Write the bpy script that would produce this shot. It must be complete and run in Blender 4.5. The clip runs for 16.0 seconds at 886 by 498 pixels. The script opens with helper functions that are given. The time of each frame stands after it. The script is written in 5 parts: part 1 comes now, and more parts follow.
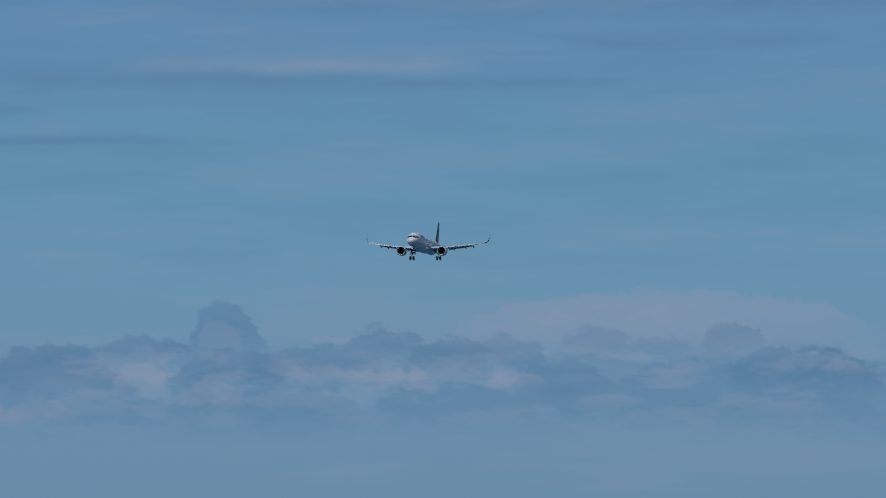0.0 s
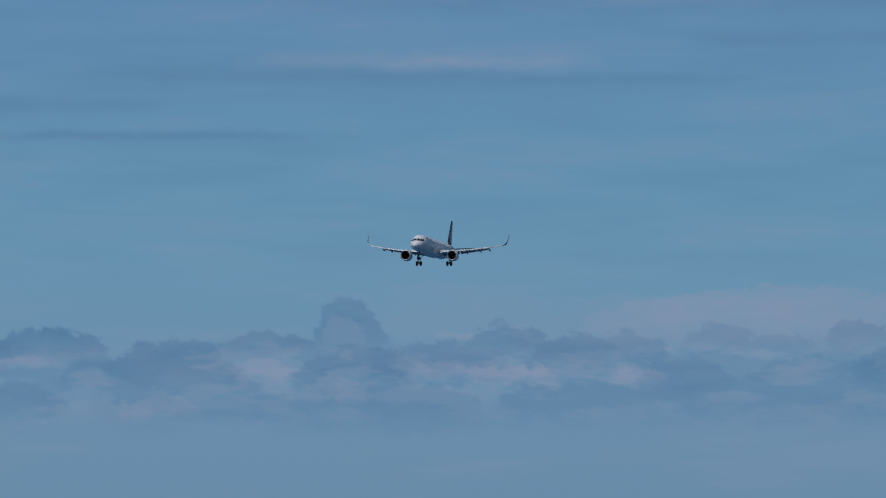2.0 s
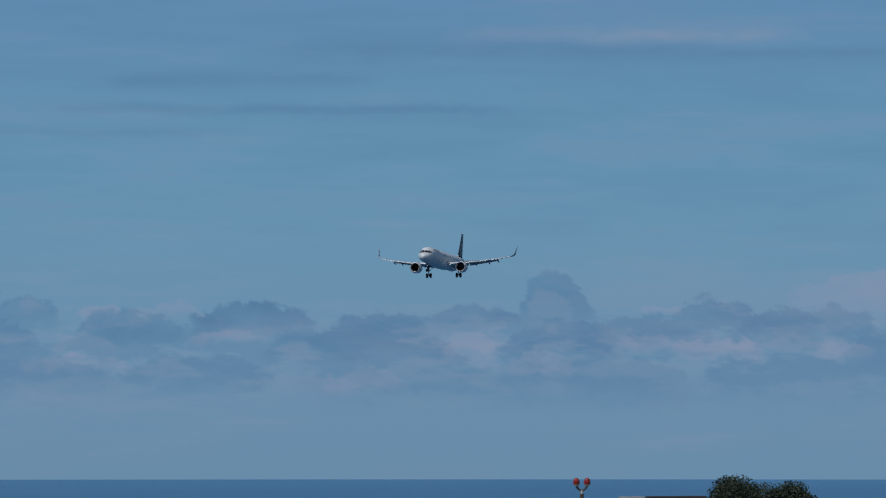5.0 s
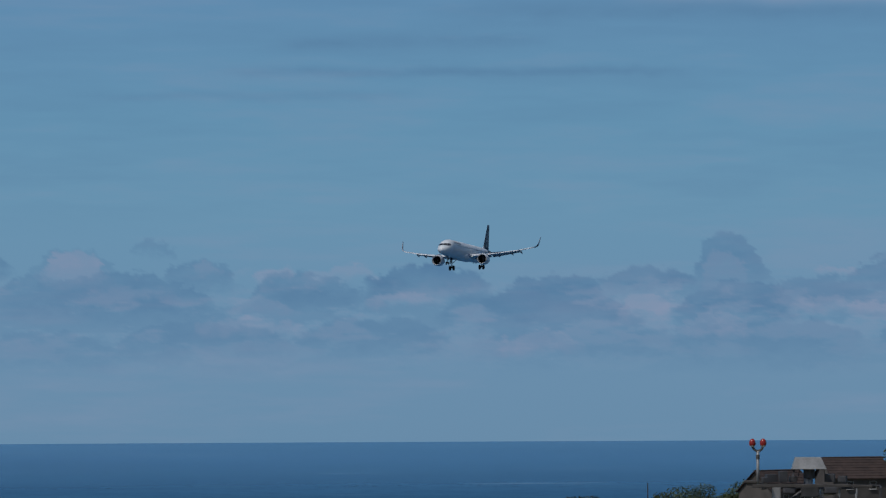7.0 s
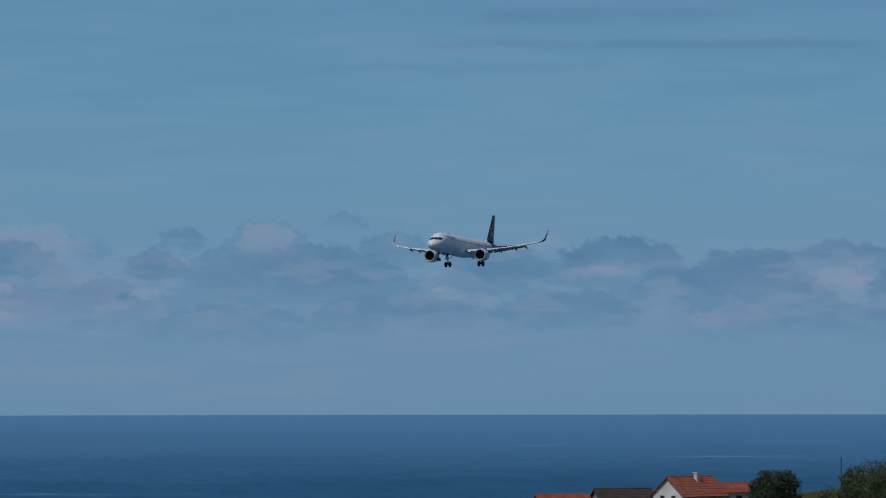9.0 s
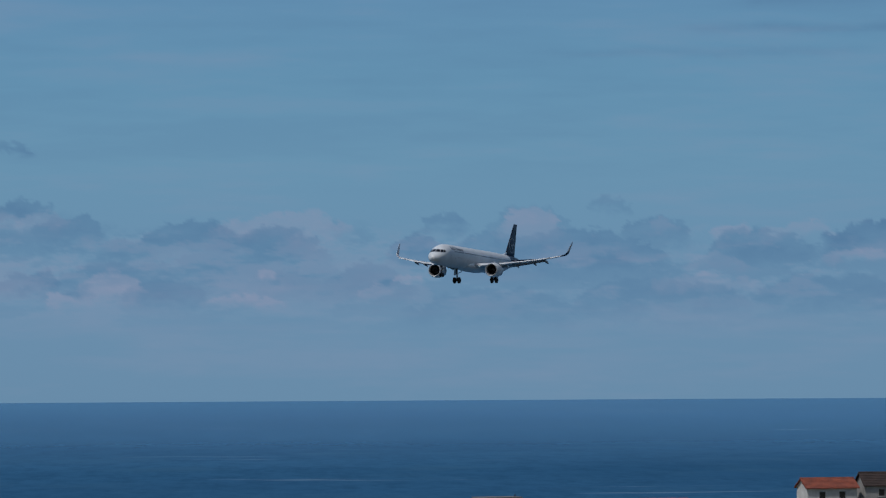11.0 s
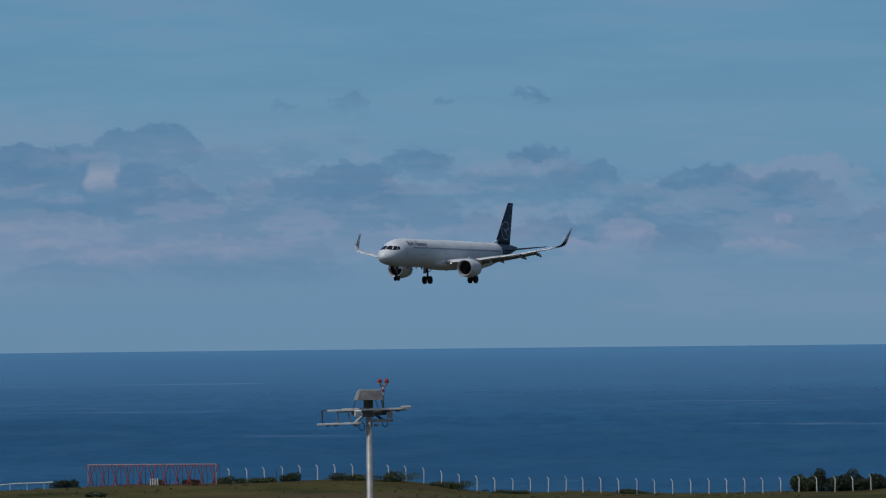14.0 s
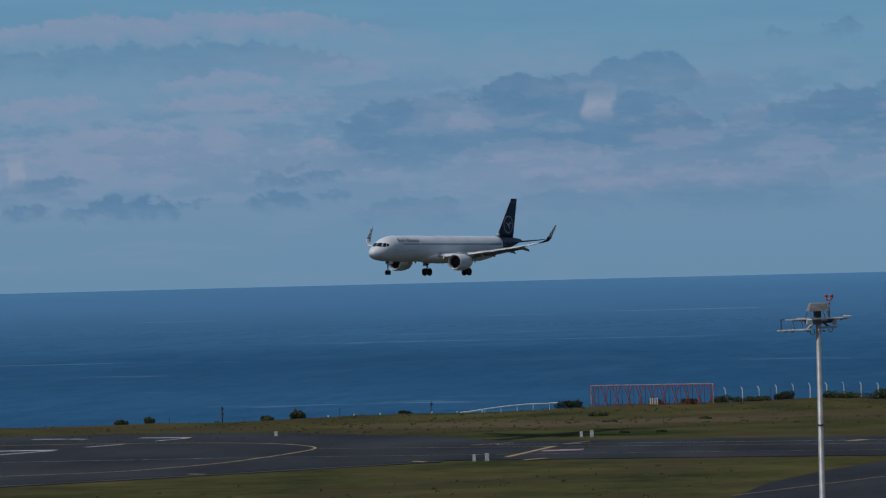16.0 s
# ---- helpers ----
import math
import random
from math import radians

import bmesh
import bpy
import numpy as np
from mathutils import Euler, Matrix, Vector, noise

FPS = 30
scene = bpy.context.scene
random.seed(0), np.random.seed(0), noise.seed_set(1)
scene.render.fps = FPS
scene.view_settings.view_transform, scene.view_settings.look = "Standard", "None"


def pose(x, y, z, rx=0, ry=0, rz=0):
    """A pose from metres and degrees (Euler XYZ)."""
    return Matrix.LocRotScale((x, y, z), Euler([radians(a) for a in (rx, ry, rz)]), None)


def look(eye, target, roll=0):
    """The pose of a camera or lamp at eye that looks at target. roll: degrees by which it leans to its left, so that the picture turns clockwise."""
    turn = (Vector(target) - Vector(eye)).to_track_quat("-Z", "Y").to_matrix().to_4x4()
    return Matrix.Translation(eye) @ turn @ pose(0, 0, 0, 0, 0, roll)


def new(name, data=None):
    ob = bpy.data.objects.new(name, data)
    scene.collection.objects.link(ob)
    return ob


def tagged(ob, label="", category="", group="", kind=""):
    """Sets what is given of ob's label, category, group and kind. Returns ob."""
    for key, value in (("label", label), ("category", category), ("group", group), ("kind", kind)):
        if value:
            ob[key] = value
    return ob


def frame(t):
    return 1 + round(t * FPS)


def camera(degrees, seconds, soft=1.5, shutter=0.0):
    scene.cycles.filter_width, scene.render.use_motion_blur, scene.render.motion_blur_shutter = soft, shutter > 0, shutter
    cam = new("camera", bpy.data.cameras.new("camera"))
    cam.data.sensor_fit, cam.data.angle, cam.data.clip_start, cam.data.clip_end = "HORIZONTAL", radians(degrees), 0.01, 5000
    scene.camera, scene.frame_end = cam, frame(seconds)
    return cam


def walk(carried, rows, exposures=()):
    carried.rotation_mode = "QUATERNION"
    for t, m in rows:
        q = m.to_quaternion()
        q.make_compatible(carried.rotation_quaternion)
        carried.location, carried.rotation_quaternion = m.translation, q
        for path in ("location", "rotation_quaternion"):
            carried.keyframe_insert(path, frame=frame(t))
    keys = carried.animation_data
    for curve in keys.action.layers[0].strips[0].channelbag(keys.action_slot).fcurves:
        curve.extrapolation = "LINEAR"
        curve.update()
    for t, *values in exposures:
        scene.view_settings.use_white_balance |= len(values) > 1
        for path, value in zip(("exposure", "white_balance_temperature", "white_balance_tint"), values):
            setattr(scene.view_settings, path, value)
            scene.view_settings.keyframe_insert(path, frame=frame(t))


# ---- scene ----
LENS = 2 * math.degrees(math.atan(784 / 9700))
cam = camera(LENS, 16.0, soft=1.25)
CAMERA_PATH = [
    # seconds, place, turn to the left, tilt up, roll (degrees)
    (0, 0.00, 0.00, 0.00, -12.300, 1.949, -0.27),
    (0.5, 0.00, 0.00, 0.00, -11.947, 1.916, -0.01),
    (1, 0.00, 0.00, 0.00, -11.609, 1.941, -0.12),
    (1.5, 0.00, 0.00, 0.00, -11.322, 1.950, -0.10),
    (2, 0.00, 0.00, 0.00, -11.006, 1.913, -0.08),
    (2.5, 0.00, 0.00, 0.00, -10.606, 1.891, 0.05),
    (3, 0.00, 0.00, 0.00, -10.198, 1.896, 0.14),
    (3.5, 0.00, 0.00, 0.00, -9.870, 1.930, 0.11),
    (4, 0.00, 0.00, 0.00, -9.553, 1.900, 0.15),
    (6.3, 0.00, 0.00, 0.00, -7.843, 1.290, -0.20),
    (6.5, 0.00, 0.00, 0.00, -7.667, 1.274, -0.17),
    (7, 0.00, 0.00, 0.00, -7.027, 1.248, -0.29),
    (7.5, 0.00, 0.00, 0.00, -6.541, 1.185, -0.61),
    (8, 0.00, 0.00, 0.00, -6.091, 1.093, -0.35),
    (8.5, 0.00, 0.00, 0.00, -5.588, 1.003, -0.10),
    (9, 0.00, 0.00, 0.00, -5.003, 0.966, -0.08),
    (9.2, 0.00, 0.00, 0.00, -4.763, 0.948, -0.10),
    (11.3, 0.00, 0.00, 0.00, -1.857, 0.788, -0.40),
    (11.5, 0.00, 0.00, 0.00, -1.595, 0.758, -0.44),
    (12, 0.00, 0.00, 0.00, -0.779, 0.546, -0.59),
    (12.5, 0.00, 0.00, 0.00, -0.000, 0.396, -0.86),
    (13, 0.00, 0.00, 0.00, 0.848, 0.369, -0.89),
    (13.5, 0.11, -2.30, 0.05, 2.035, 0.337, -0.75),
    (14, 0.00, -3.31, 0.04, 3.143, 0.275, -0.60),
    (14.5, 0.37, -6.59, 0.07, 4.466, 0.162, -1.03),
    (15, 1.66, -20.53, 0.23, 5.799, -0.005, -1.48),
    (15.5, 3.80, -38.53, 0.43, 7.171, -0.154, -1.48),
    (16, 4.97, -47.56, 0.55, 8.359, -0.413, -1.44),
]


def aim(x, y, z, turn, tilt, roll):
    a, p = radians(turn), radians(tilt)
    way = Vector((-math.sin(a) * math.cos(p), math.cos(a) * math.cos(p), math.sin(p)))
    eye = Vector((x, y, z))
    return look(eye, eye + 100 * way, roll)


walk(cam, [(t, aim(*row)) for t, *row in CAMERA_PATH])

# ---- light ----
SUN_WAY = Vector((-0.52, -0.38, 1.0)).normalized()  # towards the sun
world = bpy.data.worlds.new("sky")
scene.world = world
world.use_nodes = True
wn = world.node_tree.nodes
sky = wn.new("ShaderNodeTexSky")
sky.sky_type = "NISHITA"
sky.sun_disc = False
sky.sun_elevation = math.asin(SUN_WAY.z)
sky.sun_rotation = math.atan2(SUN_WAY.x, SUN_WAY.y)
world.node_tree.links.new(sky.outputs[0], wn["Background"].inputs[0])
wn["Background"].inputs[1].default_value = 0.070
sun_data = bpy.data.lights.new("sun", "SUN")
sun_data.energy, sun_data.angle, sun_data.color = 2.2, radians(0.6), (1.0, 0.98, 0.95)
sun = new("sun", sun_data)
sun.matrix_world = look(SUN_WAY * 300, (0, 0, 0))
scene.view_settings.exposure = 0.0

GROUND, SEA = -36.5, -65.2


# ---- materials ----
def srgb(r, g, b):
    return tuple((v / 255 / 12.92 if v <= 10 else ((v / 255 + 0.055) / 1.055) ** 2.4) for v in (r, g, b)) + (1,)


def material(name, color, rough=0.5, metal=0.0, spread=0.12, size=3.0, fine=40.0, bump=0.0, second=None, specular=0.5, stretch=(1, 1, 1)):
    """A surface with variation at two scales; size and fine in waves a metre."""
    m = bpy.data.materials.new(name)
    m.use_nodes = True
    n, l = m.node_tree.nodes, m.node_tree.links
    bsdf = n["Principled BSDF"]
    co = n.new("ShaderNodeTexCoord")
    mp = n.new("ShaderNodeMapping")
    mp.inputs["Scale"].default_value = stretch
    l.new(co.outputs["Object"], mp.inputs[0])
    big, small = n.new("ShaderNodeTexNoise"), n.new("ShaderNodeTexNoise")
    big.inputs["Scale"].default_value, small.inputs["Scale"].default_value = size, fine
    big.inputs["Detail"].default_value, small.inputs["Detail"].default_value = 5, 3
    l.new(mp.outputs[0], big.inputs[0])
    l.new(mp.outputs[0], small.inputs[0])
    mix = n.new("ShaderNodeMath")
    mix.operation = "MULTIPLY_ADD"
    l.new(small.outputs[0], mix.inputs[0])
    mix.inputs[1].default_value = 0.35
    l.new(big.outputs[0], mix.inputs[2])
    ramp = n.new("ShaderNodeValToRGB")
    c2 = second or tuple(max(0, v * (1 - 2 * spread)) for v in color[:3])
    ramp.color_ramp.elements[0].position, ramp.color_ramp.elements[1].position = 0.42, 0.92
    ramp.color_ramp.elements[0].color = (*c2[:3], 1)
    ramp.color_ramp.elements[1].color = (*[min(1, v * (1 + spread)) for v in color[:3]], 1)
    l.new(mix.outputs[0], ramp.inputs[0])
    l.new(ramp.outputs[0], bsdf.inputs["Base Color"])
    bsdf.inputs["Roughness"].default_value = rough
    bsdf.inputs["Metallic"].default_value = metal
    bsdf.inputs["Specular IOR Level"].default_value = specular
    if bump:
        b = n.new("ShaderNodeBump")
        b.inputs["Strength"].default_value = 0.6
        b.inputs["Distance"].default_value = bump
        l.new(mix.outputs[0], b.inputs["Height"])
        l.new(b.outputs[0], bsdf.inputs["Normal"])
    return m


def glow(name, color, strength):
    m = bpy.data.materials.new(name)
    m.use_nodes = True
    b = m.node_tree.nodes["Principled BSDF"]
    b.inputs["Base Color"].default_value = color
    b.inputs["Emission Color"].default_value = color
    b.inputs["Emission Strength"].default_value = strength
    return m


WHITE_PAINT = material("white_aircraft_paint", (0.57, 0.60, 0.63), 0.42, spread=0.07, size=0.5, fine=6)
NAVY = material("navy_aircraft_paint", (0.006, 0.009, 0.030), 0.4, spread=0.1, size=0.6, fine=6, specular=0.25)
WING_GREY = material("grey_wing_paint", (0.42, 0.43, 0.45), 0.42, spread=0.10, size=0.6, fine=5)
FLAP_GREY = material("grey_flap_paint", (0.22, 0.23, 0.25), 0.5, spread=0.12, size=0.8, fine=6)
LIP_METAL = material("polished_inlet_metal", (0.42, 0.43, 0.45), 0.5, 0.6, spread=0.06)
DARK_DUCT = material("dark_duct_lining", (0.02, 0.021, 0.024), 0.6, spread=0.1)
FAN_METAL = material("fan_blade_titanium", (0.06, 0.062, 0.07), 0.45, 0.6, spread=0.1)
TYRE = material("tyre_rubber", (0.012, 0.012, 0.012), 0.8, spread=0.15, fine=30)
STRUT_METAL = material("gear_strut_metal", (0.10, 0.10, 0.11), 0.45, 0.4, spread=0.15, size=4)
GLASS_DARK = material("dark_window_glass", (0.008, 0.010, 0.014), 0.15, spread=0.05)
DOOR_LINE = material("door_outline_grey", (0.40, 0.41, 0.43), 0.4, spread=0.05)
LANDING_LIGHT = glow("landing_light_glow", (1, 0.93, 0.78, 1), 2.5)


# ---- mesh helpers ----
def part(name, bm, mat, parent=None, label="", smooth=False):
    me = bpy.data.meshes.new(name)
    bmesh.ops.recalc_face_normals(bm, faces=bm.faces)
    if smooth:
        for f in bm.faces:
            f.smooth = True
    bm.to_mesh(me)
    bm.free()
    me.materials.append(mat)
    ob = new(name, me)
    ob.parent = parent
    if label:
        tagged(ob, label)
    return ob


def shared(name, me, parent, m, label=""):
    ob = new(name, me)
    ob.parent = parent
    ob.matrix_basis = m
    if label:
        tagged(ob, label)
    return ob


def thing(name, m, label, category, group="", kind=""):
    e = new(name)
    e.matrix_basis = m
    return tagged(e, label, category, group, kind)


def loft(rings, bm=None, caps=True):
    bm = bm or bmesh.new()
    vs = [[bm.verts.new(p) for p in ring] for ring in rings]
    k = len(vs[0])
    for a, b in zip(vs, vs[1:]):
        for i in range(k):
            bm.faces.new((a[i], a[(i + 1) % k], b[(i + 1) % k], b[i]))
    if caps:
        bm.faces.new(vs[0])
        bm.faces.new(vs[-1])
    return bm


def box(bm, size, at=(0, 0, 0), turn=(0, 0, 0), bevel=0.0):
    m = pose(*at, *turn) @ Matrix.Diagonal((*size, 1))
    geo = bmesh.ops.create_cube(bm, size=1, matrix=m)
    if bevel:
        edges = list({e for v in geo["verts"] for e in v.link_edges})
        bmesh.ops.bevel(bm, geom=edges, offset=bevel, segments=2, affect="EDGES", profile=0.7)
    return bm


def tube(bm, a, b, r0, r1=None, seg=10):
    a, b = Vector(a), Vector(b)
    r1 = r0 if r1 is None else r1
    m = Matrix.Translation((a + b) / 2) @ (b - a).to_track_quat("Z", "Y").to_matrix().to_4x4()
    bmesh.ops.create_cone(bm, cap_ends=True, segments=seg, radius1=r0, radius2=r1, depth=(b - a).length, matrix=m)
    return bm


def turned(profile, seg=28, axis="x", bm=None):
    """A surface of revolution from (along, radius) pairs, open at its ends."""
    rings = []
    for a, r in profile:
        ring = []
        for i in range(seg):
            w = 2 * math.pi * i / seg
            p = (a, r * math.cos(w), r * math.sin(w))
            ring.append(p if axis == "x" else (p[1], p[2], p[0]) if axis == "z" else (p[2], p[0], p[1]))
        rings.append(ring)
    return loft(rings, bm, caps=False)


# ---- the aircraft ----
NOSE = 20.0  # the nose lies this far ahead of the origin, s runs aft from it
STATIONS = np.array([0.4, 0.5, 0.75, 1.15, 1.7, 2.3, 3.0, 3.9, 5.2, 6.5, 29.5, 32, 34.5, 37.5, 40.5, 43, 44.5])
HALF_WIDE = np.array([0.03, 0.38, 0.70, 1.06, 1.37, 1.58, 1.74, 1.88, 1.96, 1.975, 1.975, 1.94, 1.78, 1.42, 0.95, 0.5, 0.2])
CROWN = np.array([-0.74, -0.42, -0.12, 0.18, 0.50, 0.86, 1.28, 1.66, 1.97, 2.07, 2.07, 2.07, 2.04, 2.02, 1.95, 1.76, 1.59])
KEEL = np.array([-0.82, -1.15, -1.40, -1.62, -1.78, -1.88, -1.95, -2.01, -2.06, -2.07, -2.07, -1.97, -1.56, -0.82, -0.01, 0.72, 1.11])
HALF_HIGH, MID_HIGH = (CROWN - KEEL) / 2, (CROWN + KEEL) / 2


def hull(s):
    return tuple(float(np.interp(s, STATIONS, v)) for v in (HALF_WIDE, HALF_HIGH, MID_HIGH))


def skin(s, th, out=0.0):
    """A point of the hull's skin, th degrees down from the top towards port."""
    w, h, z = hull(s)
    return (NOSE - s, (w + out) * math.sin(radians(th)), z + (h + out) * math.cos(radians(th)))


def round_from(s, z):
    """Degrees down from the top at which the skin lies at height z."""
    w, h, mid = hull(s)
    return math.degrees(math.acos(max(-1.0, min(1.0, (z - mid) / h))))


def hull_piece(s0, s1, steps, seg=48):
    ss = [s for s in STATIONS if s0 < s < s1]
    ss = sorted(set([s0, s1] + ss + [s0 + (s1 - s0) * i / steps for i in range(steps)]))
    return loft([[skin(s, 360 * i / seg) for i in range(seg)] for s in ss])


def skin_patch(corners, out=0.012, n=5):
    """A thin plate on the hull between four (s, th) corners in order."""
    bm = bmesh.new()
    (a, b, c, d) = corners
    grid = []
    for i in range(n + 1):
        row = []
        for j in range(n + 1):
            u, v = i / n, j / n
            s = (1 - v) * ((1 - u) * a[0] + u * b[0]) + v * ((1 - u) * d[0] + u * c[0])
            th = (1 - v) * ((1 - u) * a[1] + u * b[1]) + v * ((1 - u) * d[1] + u * c[1])
            row.append(bm.verts.new(skin(s, th, out)))
        grid.append(row)
    for i in range(n):
        for j in range(n):
            bm.faces.new((grid[i][j], grid[i + 1][j], grid[i + 1][j + 1], grid[i][j + 1]))
    return bm


def aerofoil(le, chord, thick, up, n=14, twist=0.0):
    """A wing section as a ring; le is its leading edge, up the direction of its thickness, aft is -x."""
    ring, up = [], Vector(up)
    xs = [0.5 * (1 - math.cos(math.pi * i / n)) for i in range(n + 1)]
    half = lambda x: 5 * thick * (0.2969 * math.sqrt(x) - 0.126 * x - 0.3516 * x * x + 0.2843 * x ** 3 - 0.1015 * x ** 4)
    for x in xs:
        ring.append((x, half(x)))
    for x in reversed(xs[1:-1]):
        ring.append((x, -0.8 * half(x)))
    tw = radians(twist)
    out = []
    for x, h in ring:
        cx, ch = x * math.cos(tw) + h * math.sin(tw), h * math.cos(tw) - x * math.sin(tw)
        out.append(Vector(le) + Vector((-cx * chord, 0, 0)) + up * ch * chord)
    return out


WING = [  # span, leading edge aft of the nose, chord, height
    (1.2, 16.0, 7.3, -1.30), (2.2, 16.6, 6.7, -1.22), (4.2, 17.7, 5.3, -1.05), (6.4, 18.9, 4.0, -0.86),
    (9.5, 20.5, 3.15, -0.42), (12.5, 22.05, 2.45, 0.06), (15.2, 23.45, 1.85, 0.59), (16.7, 24.2, 1.55, 0.92)]


def wing_at(y):
    return tuple(float(np.interp(y, [w[0] for w in WING], [w[i] for w in WING])) for i in (1, 2, 3))


def build_aircraft():
    jet = thing("airliner", pose(0, 0, 0), "white twin-engine airliner with navy tail, landing gear and flaps lowered", "airplane")
    part("fuselage", hull_piece(0.4, 36.9, 60), WHITE_PAINT, jet, "white fuselage", True)
    part("tail_section", hull_piece(36.9, 44.5, 18), NAVY, jet, "navy blue rear fuselage", True)
    # belly fairing
    rings = []
    for s, w, h in ((13.5, 0.3, 0.2), (14.6, 1.5, 0.75), (16.5, 2.0, 1.0), (19.5, 2.12, 1.08), (23.0, 2.05, 1.02), (25.5, 1.5, 0.75), (27.2, 0.3, 0.2)):
        rings.append([(NOSE - s, w * math.cos(2 * math.pi * i / 32), -1.32 + h * math.sin(2 * math.pi * i / 32)) for i in range(32)])
    part("belly_fairing", loft(rings), WHITE_PAINT, jet, smooth=True)
    # cockpit panes
    for side in (1, -1):
        for c in (((1.36, 9.0), (1.70, 0.22), (2.54, 0.86), (2.32, 9.0)), ((1.76, 0.22), (2.46, 0.25), (2.92, 0.84), (2.60, 0.86)), ((2.53, 0.27), (3.14, 0.38), (3.24, 0.72), (2.98, 0.83))):
            part("cockpit_pane", skin_patch([(s, side * max(2.0, round_from(s, z))) for s, z in c], 0.012), GLASS_DARK, jet, "dark cockpit window")
    # cabin windows
    for side in (1, -1):
        bm = skin_patch([(15.88, side * 66.5), (15.88, side * 73.5), (16.11, side * 73.5), (16.11, side * 66.5)], 0.010, 2)
        first = part("cabin_window", bm, GLASS_DARK, jet)
        for i in range(-17, 40):
            if i and i not in (-8, 14, 29):
                shared("cabin_window", first.data, jet, pose(-0.533 * i, 0, 0))
        for s in (5.6, 13.0, 25.6, 36.4):
            th = 57
            for a, b, c, d in ((s, s + 0.05, th, 105), (s + 0.8, s + 0.85, th, 105), (s, s + 0.85, th - 1.4, th), (s, s + 0.85, 105, 106.4)):
                part("door_outline", skin_patch([(a, side * c), (a, side * d), (b, side * d), (b, side * c)], 0.008, 3), DOOR_LINE, jet)
        # the name on the hull as plain bars
        for i, (top, thick) in enumerate(((38, 0.42), (47, 0.46), (38, 0.26), (41, 0.26), (38, 0.46), (47, 0.46), (47, 0.46), (47, 0.40), (47, 0.46))):
            s = 5.75 + 0.66 * i if side > 0 else 11.5 - 0.66 * i
            part("title_bar", skin_patch([(s, side * top), (s, side * 61), (s + thick, side * 61), (s + thick, side * top)], 0.010, 4), NAVY, jet, "navy lettering bar")
        # skin seams
        for s in (4.6, 9.3, 15.2, 20.4, 26.0, 31.2):
            part("skin_seam", skin_patch([(s, side * 20), (s, side * 128), (s + 0.035, side * 128), (s + 0.035, side * 20)], 0.006, 6), DOOR_LINE, jet)
        for s, th in ((4.55, 92), (6.9, 103)):
            part("small_marking", skin_patch([(s, side * th), (s, side * (th + 4)), (s + 0.5, side * (th + 4)), (s + 0.5, side * th)], 0.008, 3), DOOR_LINE, jet)
        part("small_marking", skin_patch([(8.0, side * 98), (8.0, side * 101), (10.4, side * 101), (10.4, side * 98)], 0.008, 3), DOOR_LINE, jet)
    # wings
    for side in (1, -1):
        rings = [aerofoil((NOSE - s, side * y, z), c, 0.13 if y < 7 else 0.115, (0, -side * 0.09, 1)) for y, s, c, z in WING]
        wing = part("wing", loft(rings), WING_GREY, jet, "light grey swept wing", True)
        tip = [(16.7, 24.2, 1.55, 0.92, 0.14), (17.05, 24.42, 1.46, 1.06, 0.45), (17.28, 24.68, 1.35, 1.32, 0.85), (17.40, 24.95, 1.25, 1.64, 1.25)]
        up = lambda a: (0, -side * math.sin(a), math.cos(a))
        part("wingtip_bend", loft([aerofoil((NOSE - s, side * y, z), c, 0.11, up(a)) for y, s, c, z, a in tip]), NAVY if side > 0 else SHARKLET, wing, "wingtip bend", True)
        fin = [(17.40, 24.95, 1.25, 1.64, 1.25), (17.50, 25.6, 1.02, 2.36, 1.40), (17.60, 26.3, 0.78, 3.10, 1.45), (17.66, 26.9, 0.42, 3.68, 1.45)]
        part("sharklet", loft([aerofoil((NOSE - s, side * y, z), c, 0.09, up(a)) for y, s, c, z, a in fin]), SHARKLET, wing, "grey upturned sharklet", True)
        # slats and flaps, lowered
        for y0, y1 in ((2.9, 5.2), (6.4, 9.2), (9.3, 12.0), (12.1, 14.6), (14.7, 16.5)):
            rings = []
            for y in np.linspace(y0, y1, 4):
                s, c, z = wing_at(y)
                rings.append(aerofoil((NOSE - s + 0.30, side * y, z - 0.17), 0.17 * c + 0.16, 0.24, (0, 0, 1), 8, -24))
            part("slat", loft(rings), WHITE_PAINT, wing, "white extended slat", True)
        for y0, y1, k in ((2.1, 6.2, 0.20), (6.5, 12.9, 0.26)):
            rings = []
            for y in np.linspace(y0, y1, 5):
                s, c, z = wing_at(y)
                rings.append(aerofoil((NOSE - s - c * 0.90, side * y, z - 0.06), c * k + 0.12, 0.12, (0, 0, 1), 8, 22))
            part("flap", loft(rings), FLAP_GREY, wing, "grey lowered flap", True)
        for y in (4.9, 8.0, 11.1, 13.2):
            s, c, z = wing_at(y)
            rings = []
            for u, r, dz in ((0, 0.03, -0.18), (0.4, 0.15, -0.26), (1.1, 0.22, -0.38), (1.9, 0.18, -0.52), (2.4, 0.12, -0.72), (2.7, 0.03, -0.86)):
                rings.append([(NOSE - s - c * 0.55 - u * 0.95, side * y + r * 0.8 * math.cos(w), z + dz * 0.85 + r * 1.3 * math.sin(w)) for w in [2 * math.pi * i / 12 for i in range(12)]])
            part("flap_fairing", loft(rings), FLAP_GREY, wing, "grey flap track fairing", True)
        s, c, z = wing_at(2.6)
        bm = bmesh.new()
        tube(bm, (NOSE - s + 0.02, side * 2.9, z - 0.25), (NOSE - s + 0.05, side * 2.9, z - 0.25), 0.065, seg=12)
        part("landing_light", bm, LANDING_LIGHT, wing, "lit landing light")
        # engine
        ex, ey, ez = 4.43, side * 5.75, -2.19
